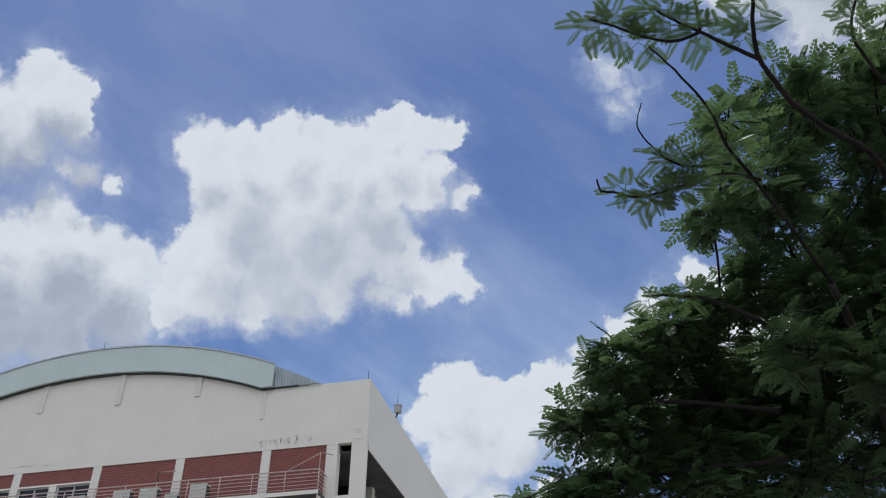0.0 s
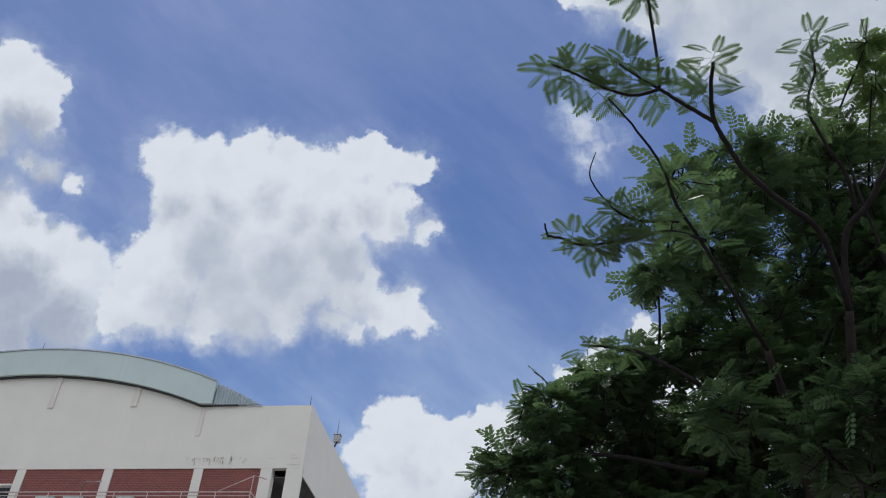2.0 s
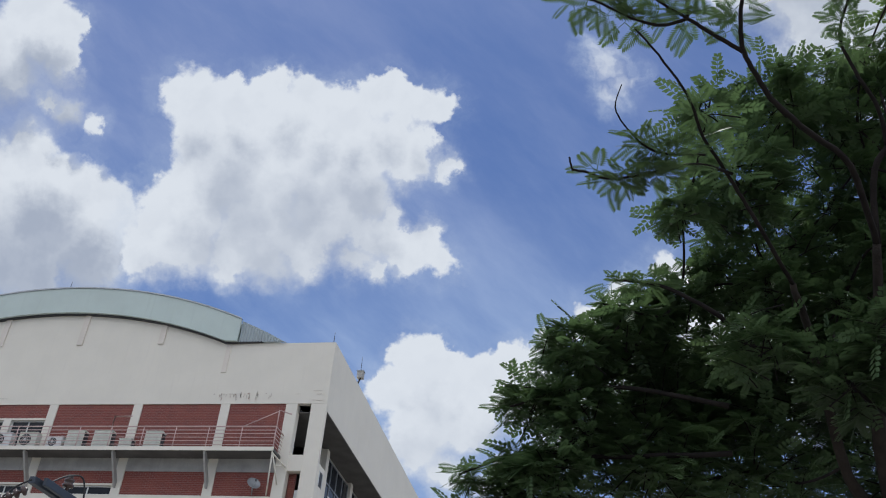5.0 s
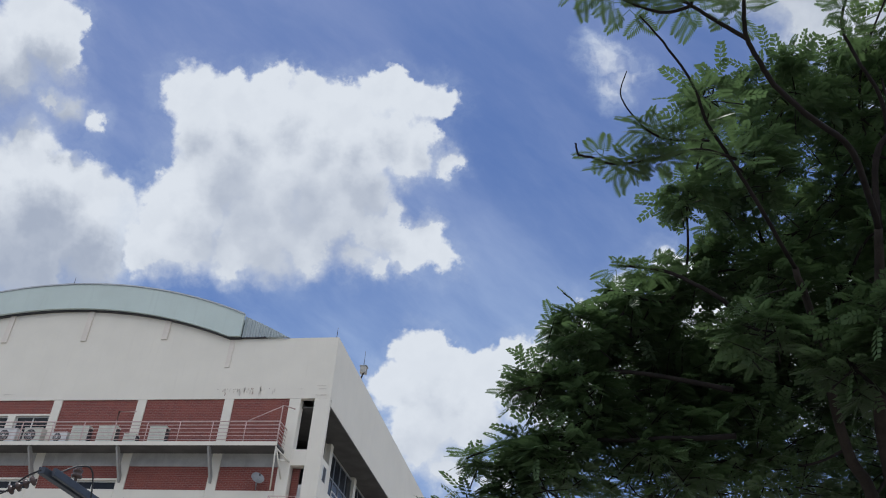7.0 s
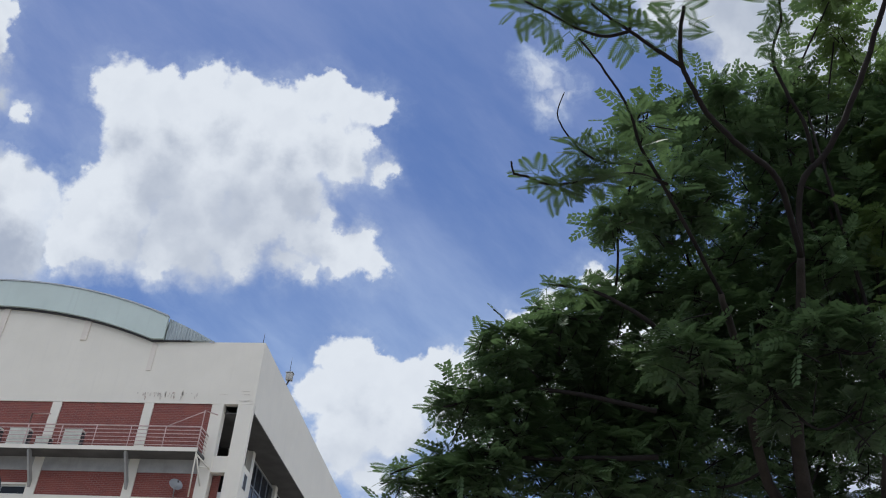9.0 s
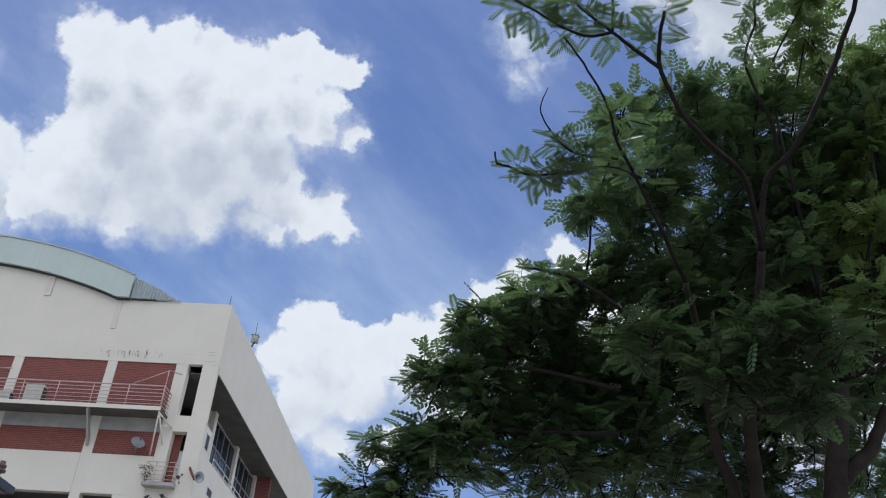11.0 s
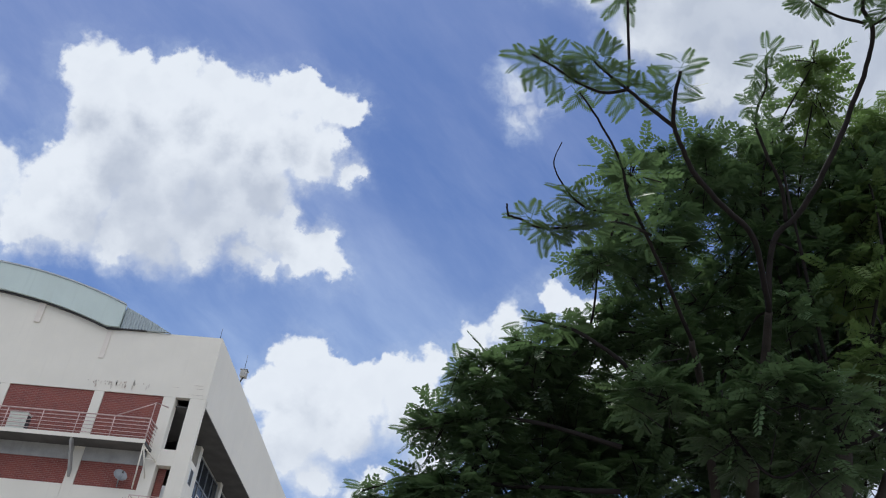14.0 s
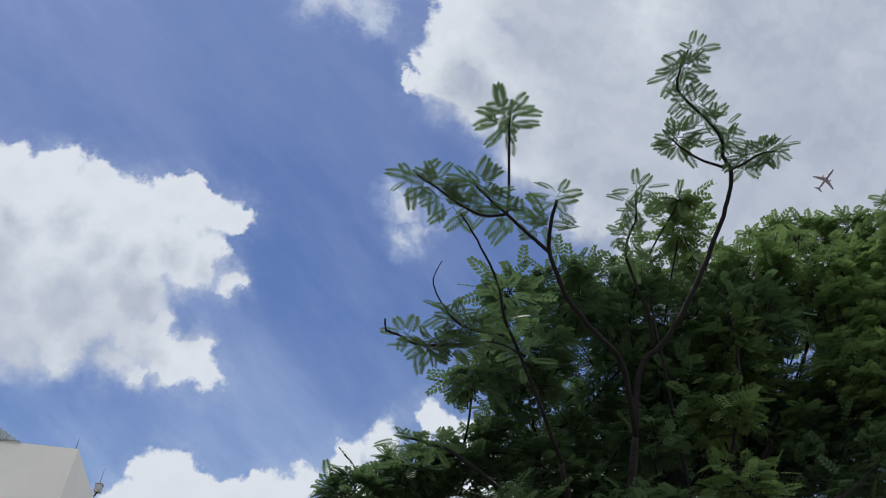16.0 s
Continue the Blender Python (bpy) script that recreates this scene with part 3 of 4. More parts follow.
def build_corridor_rail():
    rail = thing("corridor_railing", (EAST - 0.1, 8, 13.3), "pale steel pipe railing on the side corridor parapet", "railing")
    for z in (13.44, 13.66):
        part("rail", tube(bmesh.new(), [(EAST - 0.1, 2.2, z), (EAST - 0.1, 20.0, z)], 0.025), FRAME, rail)
    for i in range(10):
        part("post", tube(bmesh.new(), [(EAST - 0.1, 2.2 + 1.95 * i, 13.3), (EAST - 0.1, 2.2 + 1.95 * i, 13.66)], 0.02), FRAME, rail)


build_corridor_rail()


def build_corner_balcony():
    base = thing("corner_balcony", (3.0, -0.2, 11.7), "tiny stained concrete corner balcony with pale rails", "balcony")
    part("slab", block(2.42, 3.62, -0.42, -0.004, 11.62, 11.76, bevel=0.01), CONCRETE, base)
    for k in range(5):
        z = 11.86 + 0.17 * k
        part("rail", tube(bmesh.new(), [(2.46, -0.02, z), (2.46, -0.39, z), (3.58, -0.39, z), (3.58, -0.02, z)], 0.014), RAIL, base)
    for x in (2.46, 2.84, 3.2, 3.58):
        part("post", tube(bmesh.new(), [(x, -0.39, 11.76), (x, -0.39, 12.56)], 0.017), RAIL, base)
    # recess with a brick cheek and a pale door
    part("brick_cheek", block(3.004, 3.3, 0.42, 0.5, 11.76, 13.94), BRICK, BUILDING)
    d = part("door", block(3.31, 3.598, 0.44, 0.5, 11.76, 13.3), FRAME, BUILDING)
    part("door_handle", block(3.34, 3.37, 0.40, 0.44, 12.5, 12.6), STEEL, d)


build_corner_balcony()


def build_ladder():
    """The pale steel strut frame that hangs from the balcony's end."""
    f = thing("strut_frame", (2.6, -0.5, 13.0), "pale painted steel strut frame under the balcony end", "frame")
    for a, b in (((2.62, -0.9, 14.4), (2.35, -0.05, 12.9)), ((2.62, -0.9, 14.4), (2.72, -0.05, 13.35)), ((2.62, -0.9, 14.35), (2.95, -0.05, 14.05)), ((2.66, -0.55, 13.95), (2.95, -0.05, 14.1))):
        part("strut", tube(bmesh.new(), [a, b], 0.03), PLASTER, f)


build_ladder()


# ---- machines on the balcony ----
def build_fan_unit(x0, x1, z1, case, label, fan=True):
    unit = thing("air_conditioner", ((x0 + x1) / 2, -0.55, 14.54), label, "air conditioner", "outdoor units on the balcony")
    y0, y1, z0 = -0.76, -0.40, 14.60
    part("casing", block(x0, x1, y0, y1, z0, z1, bevel=0.02), case, unit)
    for x in (x0 + 0.1, x1 - 0.1):
        part("foot", block(x - 0.03, x + 0.03, y0, y1, 14.541, z0 - 0.001), DARK, unit)
    c, r = (x0 + (x1 - x0) * 0.40, (z0 + z1) / 2), min(z1 - z0, x1 - x0) * 0.40
    if fan:
        grille = part("grille", lathe(bmesh.new(), [(r, 0.0), (r, 0.012), (r * 0.9, 0.02), (r * 0.86, 0.004), (0.0, 0.004)], (c[0], y0 - 0.001, c[1]), (0, -1, 0), 28), DARK, unit)
        for k in range(1, 4):
            bm = bmesh.new()
            ring = [(c[0] + r * k / 4 * math.cos(a * math.tau / 20), y0 - 0.02, c[1] + r * k / 4 * math.sin(a * math.tau / 20)) for a in range(21)]
            part("wire_ring", tube(bm, ring, 0.006, 4, False), CASE_WHITE, grille)
        for a in range(4):
            dx, dz = math.cos(a * math.pi / 4) * r, math.sin(a * math.pi / 4) * r
            part("wire", tube(bmesh.new(), [(c[0] - dx, y0 - 0.02, c[1] - dz), (c[0] + dx, y0 - 0.02, c[1] + dz)], 0.006, 4), CASE_WHITE, grille)
        part("hub", lathe(bmesh.new(), [(0.05, 0), (0.045, 0.02), (0, 0.025)], (c[0], y0 - 0.02, c[1]), (0, -1, 0), 12), CASE_WHITE, grille)
    else:
        part("side_coil", block(x1 + 0.001, x1 + 0.012, y0 + 0.03, y1 - 0.03, z0 + 0.06, z1 - 0.06), DARK, unit)
        part("valve_cover", block(x1 + 0.002, x1 + 0.07, y0 + 0.05, y0 + 0.16, z0 + 0.05, z0 + 0.3, bevel=0.01), DARK, unit)
        for k in range(3):
            z = z0 + (z1 - z0) * (0.3 + 0.2 * k)
            part("panel_seam", block(x0 + 0.03, x1 - 0.03, y0 - 0.004, y0 - 0.001, z, z + 0.006), CONCRETE, unit)
    part("top_lip", block(x0 - 0.008, x1 + 0.008, y0 - 0.008, y1 + 0.008, z1 + 0.001, z1 + 0.022), case, unit)
    part("pipe", tube(bmesh.new(), [(x1 + 0.02, -0.5, 14.7), (x1 + 0.08, -0.42, 14.72), (x1 + 0.1, -0.1, 14.9), (x1 + 0.1, 0.03, 14.95)], 0.02), CASE_WHITE, unit)


build_fan_unit(-6.62, -5.84, 15.34, CASE, "large ivory outdoor air conditioner with plain panels", False)
build_fan_unit(-5.40, -4.58, 15.33, CASE, "large ivory outdoor air conditioner with plain panels", False)
build_fan_unit(-3.08, -2.34, 15.30, CASE, "large ivory outdoor air conditioner with plain panels", False)
build_fan_unit(-8.82, -7.98, 15.24, CASE, "large weathered ivory outdoor air conditioner with round fan grille")
build_fan_unit(-10.10, -9.16, 15.22, CASE_WHITE, "white outdoor air conditioner with round fan grille")
build_fan_unit(-11.6, -10.6, 15.2, CASE_WHITE, "white outdoor air conditioner with round fan grille")
build_fan_unit(-7.48, -6.76, 15.05, CASE_WHITE, "small white outdoor air conditioner with round fan grille")
build_fan_unit(-4.18, -3.62, 14.97, CASE, "small low ivory outdoor air conditioner box", False)


def build_dish():
    d = thing("satellite_dish", (1.85, -0.1, 12.87), "small grey satellite dish on a bent post over the spandrel", "satellite dish")
    face = Vector((0.55, -0.7, 0.45)).normalized()
    c = Vector((1.86, -0.36, 13.24))
    part("dish", lathe(bmesh.new(), [(0.0, 0.0), (0.09, 0.008), (0.18, 0.032), (0.27, 0.07), (0.275, 0.075), (0.27, 0.064), (0.18, 0.024), (0.0, -0.01)], c, face, 28), ALUMINIUM, d)
    part("post", tube(bmesh.new(), [(1.75, -0.05, 12.9), (1.75, -0.1, 13.1), tuple(c - face * 0.02)], 0.03), STEEL, d)
    part("feed_arm", tube(bmesh.new(), [tuple(c + Vector((0, -0.02, -0.24))), tuple(c + face * 0.34 + Vector((0, 0, -0.1)))], 0.012), STEEL, d)
    part("feed_horn", lathe(bmesh.new(), [(0.0, 0), (0.03, 0.005), (0.03, 0.08), (0.0, 0.085)], tuple(c + face * 0.34 + Vector((0, 0, -0.12))), (0, 0, 1), 12), DARK, d)


build_dish()


def build_horn_speaker():
    s = thing("horn_loudspeaker", (4.02, 0.0, 12.5), "grey horn loudspeaker on a rusty wall arm", "loudspeaker")
    part("arm", tube(bmesh.new(), [(4.02, 0.0, 12.5), (4.2, -0.15, 12.22), (4.38, -0.25, 11.98)], 0.05), surface("rusty_arm", (0.20, 0.07, 0.05), 0.8, vary=0.3), s)
    part("horn", lathe(bmesh.new(), [(0.04, 0), (0.06, 0.12), (0.12, 0.24), (0.22, 0.32), (0.215, 0.325), (0.11, 0.25), (0.02, 0.1)], (4.36, -0.22, 12.06), (0.6, -0.5, -0.1), 20), STEEL, s)


build_horn_speaker()


def build_roof_beacon():
    b = thing("roof_light_box", (EAST - 0.08, 4.2, ROOF), "small weathered box light with a thin aerial on the parapet", "light box")
    part("bracket", tube(bmesh.new(), [(EAST - 0.08, 4.2, ROOF), (EAST + 0.05, 4.2, ROOF + 0.33)], 0.04), DARK, b)
    part("box", block(EAST - 0.12, EAST + 0.18, 4.08, 4.36, ROOF + 0.32, ROOF + 0.66, bevel=0.02), CONCRETE, b)
    part("lid", block(EAST - 0.15, EAST + 0.21, 4.05, 4.39, ROOF + 0.662, ROOF + 0.7), STEEL, b)
    part("aerial", tube(bmesh.new(), [(EAST + 0.02, 4.2, ROOF + 0.7), (EAST + 0.02, 4.2, ROOF + 1.5)], [0.015, 0.008]), DARK, b)


build_roof_beacon()


def build_rod(x, y, z, h):
    r = thing("lightning_rod", (x, y, z), "thin dark lightning rod on the roof edge", "lightning rod", "rods on the roof")
    part("rod", tube(bmesh.new(), [(x, y, z), (x, y, z + h)], [0.016, 0.008]), DARK, r)
    part("clamp", lathe(bmesh.new(), [(0.0, 0), (0.04, 0.002), (0.03, 0.05), (0.0, 0.055)], (x, y, z), (0, 0, 1), 10), STEEL, r)


build_rod(4.12, 0.12, ROOF, 0.55)
build_rod(-9.3, -0.2, arch(-9.3) + 0.05, 0.4)


# ---- weathering of the plaster: cracks and peeled flakes under the parapet ----
def flake(rng, x, z, w, h, material, name="peeled_flake"):
    n = 13
    pts = [(x + w * math.cos(i * math.tau / n) * rng.uniform(0.35, 1), z + h * math.sin(i * math.tau / n) * rng.uniform(0.35, 1)) for i in range(n)]
    part(name, prism(pts[::-1], -0.018, -0.013), material, BUILDING)


def build_flakes():
    rng = random.Random(5)
    for k in range(34):
        x = rng.uniform(-0.9, 1.8)
        drop = rng.uniform(0.03, 0.16)
        flake(rng, x, 17.36 - drop * rng.uniform(0.2, 2.2), rng.uniform(0.015, 0.06), drop, BARE if k % 3 else RUSTY)
    for x, z, w, h in ((3.75, 17.45, 0.3, 0.02), (3.9, 17.3, 0.25, 0.018), (2.9, 17.3, 0.2, 0.014), (3.85, 17.02, 0.4, 0.018), (-12.0, 17.2, 0.7, 0.02), (-10.8, 17.15, 0.4, 0.02), (0.9, 11.32, 1.2, 0.015)):
        flake(rng, x, z, w, h, BARE)
    for x, z, w, h in ((2.62, 11.28, 0.13, 0.12), (2.78, 11.2, 0.16, 0.1), (3.2, 11.36, 0.15, 0.1), (3.36, 11.25, 0.1, 0.08), (3.66, 12.1, 0.10, 0.14), (3.78, 12.2, 0.07, 0.08), (3.72, 11.9, 0.05, 0.06)):
        flake(rng, x, z, w, h, GRIME, "broken_plaster")


BARE = surface("bare_render", (0.64, 0.585, 0.51), 0.9, vary=0.25, scale=6, bump=0.2)
RUSTY = surface("rust_stain", (0.54, 0.44, 0.37), 0.9, vary=0.3, scale=6, bump=0.2)
GRIME = surface("black_mould", (0.08, 0.08, 0.075), 0.95, vary=0.4, scale=9, bump=0.3)
build_flakes()


# ---- utility pole ----
def build_pole():
    x, y0, y1, z = 9.9, -25.23, -23.3, 4.46
    pole = thing("utility_pole", (x, -24.2, 0), "weathered concrete utility pole with steel crossarm and dark insulators", "utility pole")
    part("pole", tube(bmesh.new(), [(x - 0.14, -24.15, 0), (x - 0.14, -24.15, 4.3)], [0.16, 0.11], 14), CONCRETE, pole)
    part("crossarm", block(x - 0.036, x + 0.036, y0, y1, z - 0.036, z + 0.036, bevel=0.006), BLUEGREY, pole)
    part("crossarm", block(x + 0.07, x + 0.11, y0 + 0.08, y1, z - 0.03, z + 0.05, bevel=0.006), BLUEGREY, pole)
    for y in (-24.75, -23.7):
        part("pin_insulator", lathe(bmesh.new(), [(0.015, 0), (0.015, 0.04), (0.055, 0.045), (0.06, 0.07), (0.035, 0.085), (0.05, 0.1), (0.052, 0.125), (0.03, 0.14), (0.032, 0.17), (0.0, 0.18)], (x + 0.09, y, z + 0.05), (0, 0, 1), 16), PORCELAIN, pole)
    d = Vector((-0.9, -0.05, -0.42)).normalized()
    start = Vector((x - 0.03, y0 + 0.02, z - 0.09))
    for k in range(4):
        part("strain_insulator", lathe(bmesh.new(), [(0.012, 0), (0.02, 0.01), (0.052, 0.03), (0.05, 0.045), (0.014, 0.055), (0.012, 0.075)], tuple(start + d * 0.075 * k), tuple(d), 16), PORCELAIN, pole)
    e = start + d * 0.31
    part("jumper", tube(bmesh.new(), [tuple(v) for v in smooth([(x, y0, z), tuple(start + Vector((-0.14, 0, 0.02))), tuple(start + Vector((-0.3, -0.05, -0.16))), tuple(e + Vector((-0.3, -0.05, -0.06)))])], 0.009), CABLE, pole)
    part("jumper", tube(bmesh.new(), [tuple(v) for v in smooth([(x + 0.09, -25.05, z + 0.04), (x + 0.12, -24.8, z + 0.2), (x + 0.2, -24.65, z + 0.18), (x + 0.24, -24.55, z - 0.3)])], 0.009), CABLE, pole)
    wire = thing("power_cable", tuple(e), "black overhead power cable running off the strain insulators", "cable")
    far = Vector((-30, -30, 5.4))
    part("strand", tube(bmesh.new(), [tuple(e + (far - e) * (i / 24) + Vector((0, 0, -1.2 * (i / 24) * (1 - i / 24)))) for i in range(25)], 0.010, 6), CABLE, wire)


def smooth(points, per=6):
    pts = [Vector(p) for p in points]
    out = []
    for i in range(len(pts) - 1):
        p0, p1, p2, p3 = pts[max(i - 1, 0)], pts[i], pts[i + 1], pts[min(i + 2, len(pts) - 1)]
        for k in range(per):
            t = k / per
            out.append(0.5 * (2 * p1 + (p2 - p0) * t + (2 * p0 - 5 * p1 + 4 * p2 - p3) * t * t + (3 * p1 - p0 - 3 * p2 + p3) * t ** 3))
    return out + [pts[-1]]


build_pole()


# ---- aeroplane ----
def build_plane():
    nose, tail = Vector((509.02, 570.13, 777.61)), Vector((498.15, 593.55, 765.79))
    tip_a, tip_b = Vector((494.04, 585.26, 775.08)), Vector((511.57, 581.62, 766.89))
    axis = (nose - tail).normalized()
    length = (nose - tail).length
    across = (tip_a - tip_b)
    across = (across - axis * across.dot(axis)).normalized()
    up = axis.cross(across).normalized()
    mid = tail + axis * length * 0.52
    craft = thing("airliner", tuple(mid), "small reddish airliner high under the clouds", "airplane")
    r = length * 0.05
    prof = [(0.001, 0), (r * 0.5, length * 0.08), (r * 0.9, length * 0.25), (r, length * 0.45), (r, length * 0.85), (r * 0.8, length * 0.93), (r * 0.4, length * 0.985), (0.001, length)]
    part("fuselage", lathe(bmesh.new(), prof, tuple(tail), tuple(axis), 16), PAINT_PLANE, craft)

    def plate(root, span, sweep, chord, tip, thick, rise=0.0):
        bm = bmesh.new()
        corners = [root + axis * chord / 2, root - axis * chord / 2, root + span - axis * (sweep + tip / 2), root + span + axis * (tip / 2 - sweep)]
        lo = [bm.verts.new(c - up * thick) for c in corners]
        hi = [bm.verts.new(c + up * thick) for c in corners]
        bm.faces.new(lo)
        bm.faces.new(hi[::-1])
        for i in range(4):
            bm.faces.new((lo[i], hi[i], hi[(i + 1) % 4], lo[(i + 1) % 4]))
        bmesh.ops.recalc_face_normals(bm, faces=bm.faces)
        return bm

    for s in (-1, 1):
        part("wing", plate(mid, across * s * length * 0.46 + up * length * 0.02, length * 0.17, length * 0.17, length * 0.05, length * 0.008), PAINT_PLANE, craft)
        part("tailplane", plate(tail + axis * length * 0.08, across * s * length * 0.17, length * 0.06, length * 0.09, length * 0.035, length * 0.006), PAINT_PLANE, craft)
        part("engine", lathe(bmesh.new(), [(r * 0.3, 0), (r * 0.5, length * 0.03), (r * 0.55, length * 0.09), (r * 0.4, length * 0.1)], tuple(mid + across * s * length * 0.16 - up * r * 0.9 - axis * length * 0.02), tuple(axis), 12), PAINT_PLANE, craft)
    part("fin", fin_mesh(tail, axis, up, across, length, r), PAINT_PLANE, craft)


def fin_mesh(tail, axis, up, across, length, r):
    bm = bmesh.new()
    base = tail + up * r * 0.5
    corners = [base + axis * length * 0.17, base + axis * length * 0.02, base + up * length * 0.15, base + up * length * 0.15 + axis * length * 0.05]
    lo = [bm.verts.new(c - across * length * 0.005) for c in corners]
    hi = [bm.verts.new(c + across * length * 0.005) for c in corners]
    bm.faces.new(lo)
    bm.faces.new(hi[::-1])
    for i in range(4):
        bm.faces.new((lo[i], hi[i], hi[(i + 1) % 4], lo[(i + 1) % 4]))
    bmesh.ops.recalc_face_normals(bm, faces=bm.faces)
    return bm


build_plane()

# ---- trees ----
B1 = [(16.8, -29.26, 4.23), (16.65, -29.6, 4.44), (16.42, -29.86, 4.44), (16.26, -30.03, 4.46), (16.17, -30.17, 4.49), (16.11, -30.27, 4.54), (16.09, -30.38, 4.59), (16.09, -30.52, 4.64)]
B2 = [(16.11, -30.27, 4.54), (15.97, -30.35, 4.59), (15.88, -30.39, 4.64), (15.78, -30.46, 4.66), (15.71, -30.53, 4.66)]
B3 = [(15.88, -30.39, 4.64), (15.88, -30.43, 4.68), (15.87, -30.51, 4.82), (15.85, -30.62, 4.96), (15.84, -30.71, 5.03)]
B4 = [(15.88, -30.39, 4.64), (15.77, -30.4, 4.6), (15.65, -30.45, 4.6), (15.54, -30.52, 4.61), (15.43, -30.59, 4.61)]
B5 = [(16.41, -29.16, 4.08), (16.21, -29.54, 4.18), (16.09, -29.75, 4.25), (15.95, -29.98, 4.34), (15.88, -30.13, 4.45), (15.76, -30.28, 4.55), (15.66, -30.39, 4.61)]
B6 = [(16.08, -29.81, 4.26), (15.92, -29.9, 4.25), (15.75, -29.95, 4.18), (15.55, -30.0, 4.11), (15.45, -30.05, 4.11), (15.39, -30.06, 4.12), (15.38, -30.07, 4.12), (15.37, -30.1, 4.16)]
B7 = [(15.96, -29.89, 4.31), (15.74, -30.0, 4.25), (15.62, -30.1, 4.3), (15.57, -30.2, 4.34), (15.6, -30.26, 4.41)]
B8 = [(16.89, -29.02, 4.39), (16.9, -29.2, 4.73), (17.05, -29.33, 4.9), (17.19, -29.56, 5.16), (17.26, -29.71, 5.35), (17.3, -29.91, 5.51), (17.29, -30.04, 5.61), (17.23, -30.1, 5.68), (17.21, -30.16, 5.74), (17.13, -30.22, 5.81), (17.0, -30.27, 5.91), (16.92, -30.32, 5.97), (16.92, -30.42, 6.04), (16.94, -30.51, 6.09)]
B9 = [(17.25, -30.05, 5.63), (17.1, -30.07, 5.65), (16.96, -30.12, 5.68), (16.9, -30.17, 5.68)]
B10 = [(16.97, -29.26, 4.85), (16.92, -29.4, 4.97), (16.8, -29.55, 5.11), (16.73, -29.66, 5.25), (16.76, -29.79, 5.36), (16.74, -29.91, 5.48)]
B14 = [(17.29, -30.05, 5.62), (17.34, -30.12, 5.61), (17.4, -30.2, 5.61), (17.46, -30.26, 5.58)]
B11 = [(16.2, -28.89, 3.9), (16.03, -29.04, 4.01), (15.78, -29.08, 4.14), (15.56, -29.08, 4.18)]
B12 = [(16.13, -28.56, 3.71), (15.68, -28.6, 3.79), (15.33, -28.63, 3.78), (14.99, -28.65, 3.67)]
B13 = [(16.12, -28.56, 3.45), (15.51, -28.5, 3.45), (15.07, -28.51, 3.47), (14.71, -28.49, 3.35)]
T1 = [(16.8, -29.26, 4.23), (16.82, -28.96, 3.92), (16.84, -28.57, 3.57), (16.89, -28.37, 3.21)]
T2 = [(16.41, -29.16, 4.08), (16.53, -28.85, 3.89), (16.69, -28.39, 3.45), (16.81, -28.24, 3.24)]
T3 = [(17.39, -28.55, 3.85), (17.34, -28.51, 3.56), (17.28, -28.46, 3.19)]
T4 = [(17.64, -28.48, 3.72), (17.53, -28.45, 3.5), (17.32, -28.45, 3.26)]

CROWN_LOW = [(16.12, -28.02, 4.12, 0.44), (15.10, -28.53, 3.76, 0.20), (15.35, -28.53, 4.00, 0.30), (15.68, -28.46, 4.26, 0.31), (15.34, -28.48, 3.64, 0.30), (15.02, -28.40, 3.42, 0.18), (14.72, -28.34, 3.15, 0.14), (14.56, -28.35, 3.14, 0.06), (14.96, -28.36, 3.28, 0.16), (14.92, -28.31, 3.11, 0.20), (15.20, -28.47, 3.36, 0.29), (14.76, -28.39, 3.35, 0.10), (15.79, -28.10, 3.98, 0.54), (15.72, -28.22, 3.50, 0.45), (15.95, -28.47, 4.44, 0.25), (15.63, -28.67, 4.24, 0.12)]
CROWN_MID = [(16.06, -29.56, 4.89, 0.17), (15.94, -29.07, 4.62, 0.21), (16.26, -28.95, 4.89, 0.38), (16.52, -29.03, 5.39, 0.35), (16.45, -28.46, 4.65, 0.48), (16.96, -28.75, 5.53, 0.47), (17.10, -28.18, 5.06, 0.61), (17.51, -28.45, 5.38, 0.58), (17.02, -27.71, 4.52, 0.70), (17.62, -28.06, 4.74, 0.66), (16.57, -27.74, 4.14, 0.63), (17.25, -27.84, 3.89, 0.63), (17.92, -27.66, 4.22, 0.46), (18.01, -28.10, 5.11, 0.56), (16.30, -27.91, 3.60, 0.59), (17.05, -27.43, 3.55, 0.49), (18.08, -27.05, 3.80, 0.42), (17.84, -28.69, 5.64, 0.46), (18.44, -28.51, 4.54, 0.61), (18.22, -28.40, 4.99, 0.50)]
CROWN_FRONT = [(16.80, -28.56, 4.33, 0.25), (17.08, -28.79, 4.53, 0.29), (16.59, -28.41, 4.18, 0.25), (16.77, -29.32, 3.71, 0.27), (17.04, -29.34, 3.75, 0.24), (16.60, -29.07, 3.60, 0.24), (16.95, -29.14, 3.46, 0.20), (16.42, -28.62, 4.36, 0.22), (16.22, -29.08, 3.78, 0.24), (16.81, -28.64, 4.91, 0.19), (17.28, -28.73, 5.00, 0.23), (16.98, -28.81, 5.07, 0.14)]
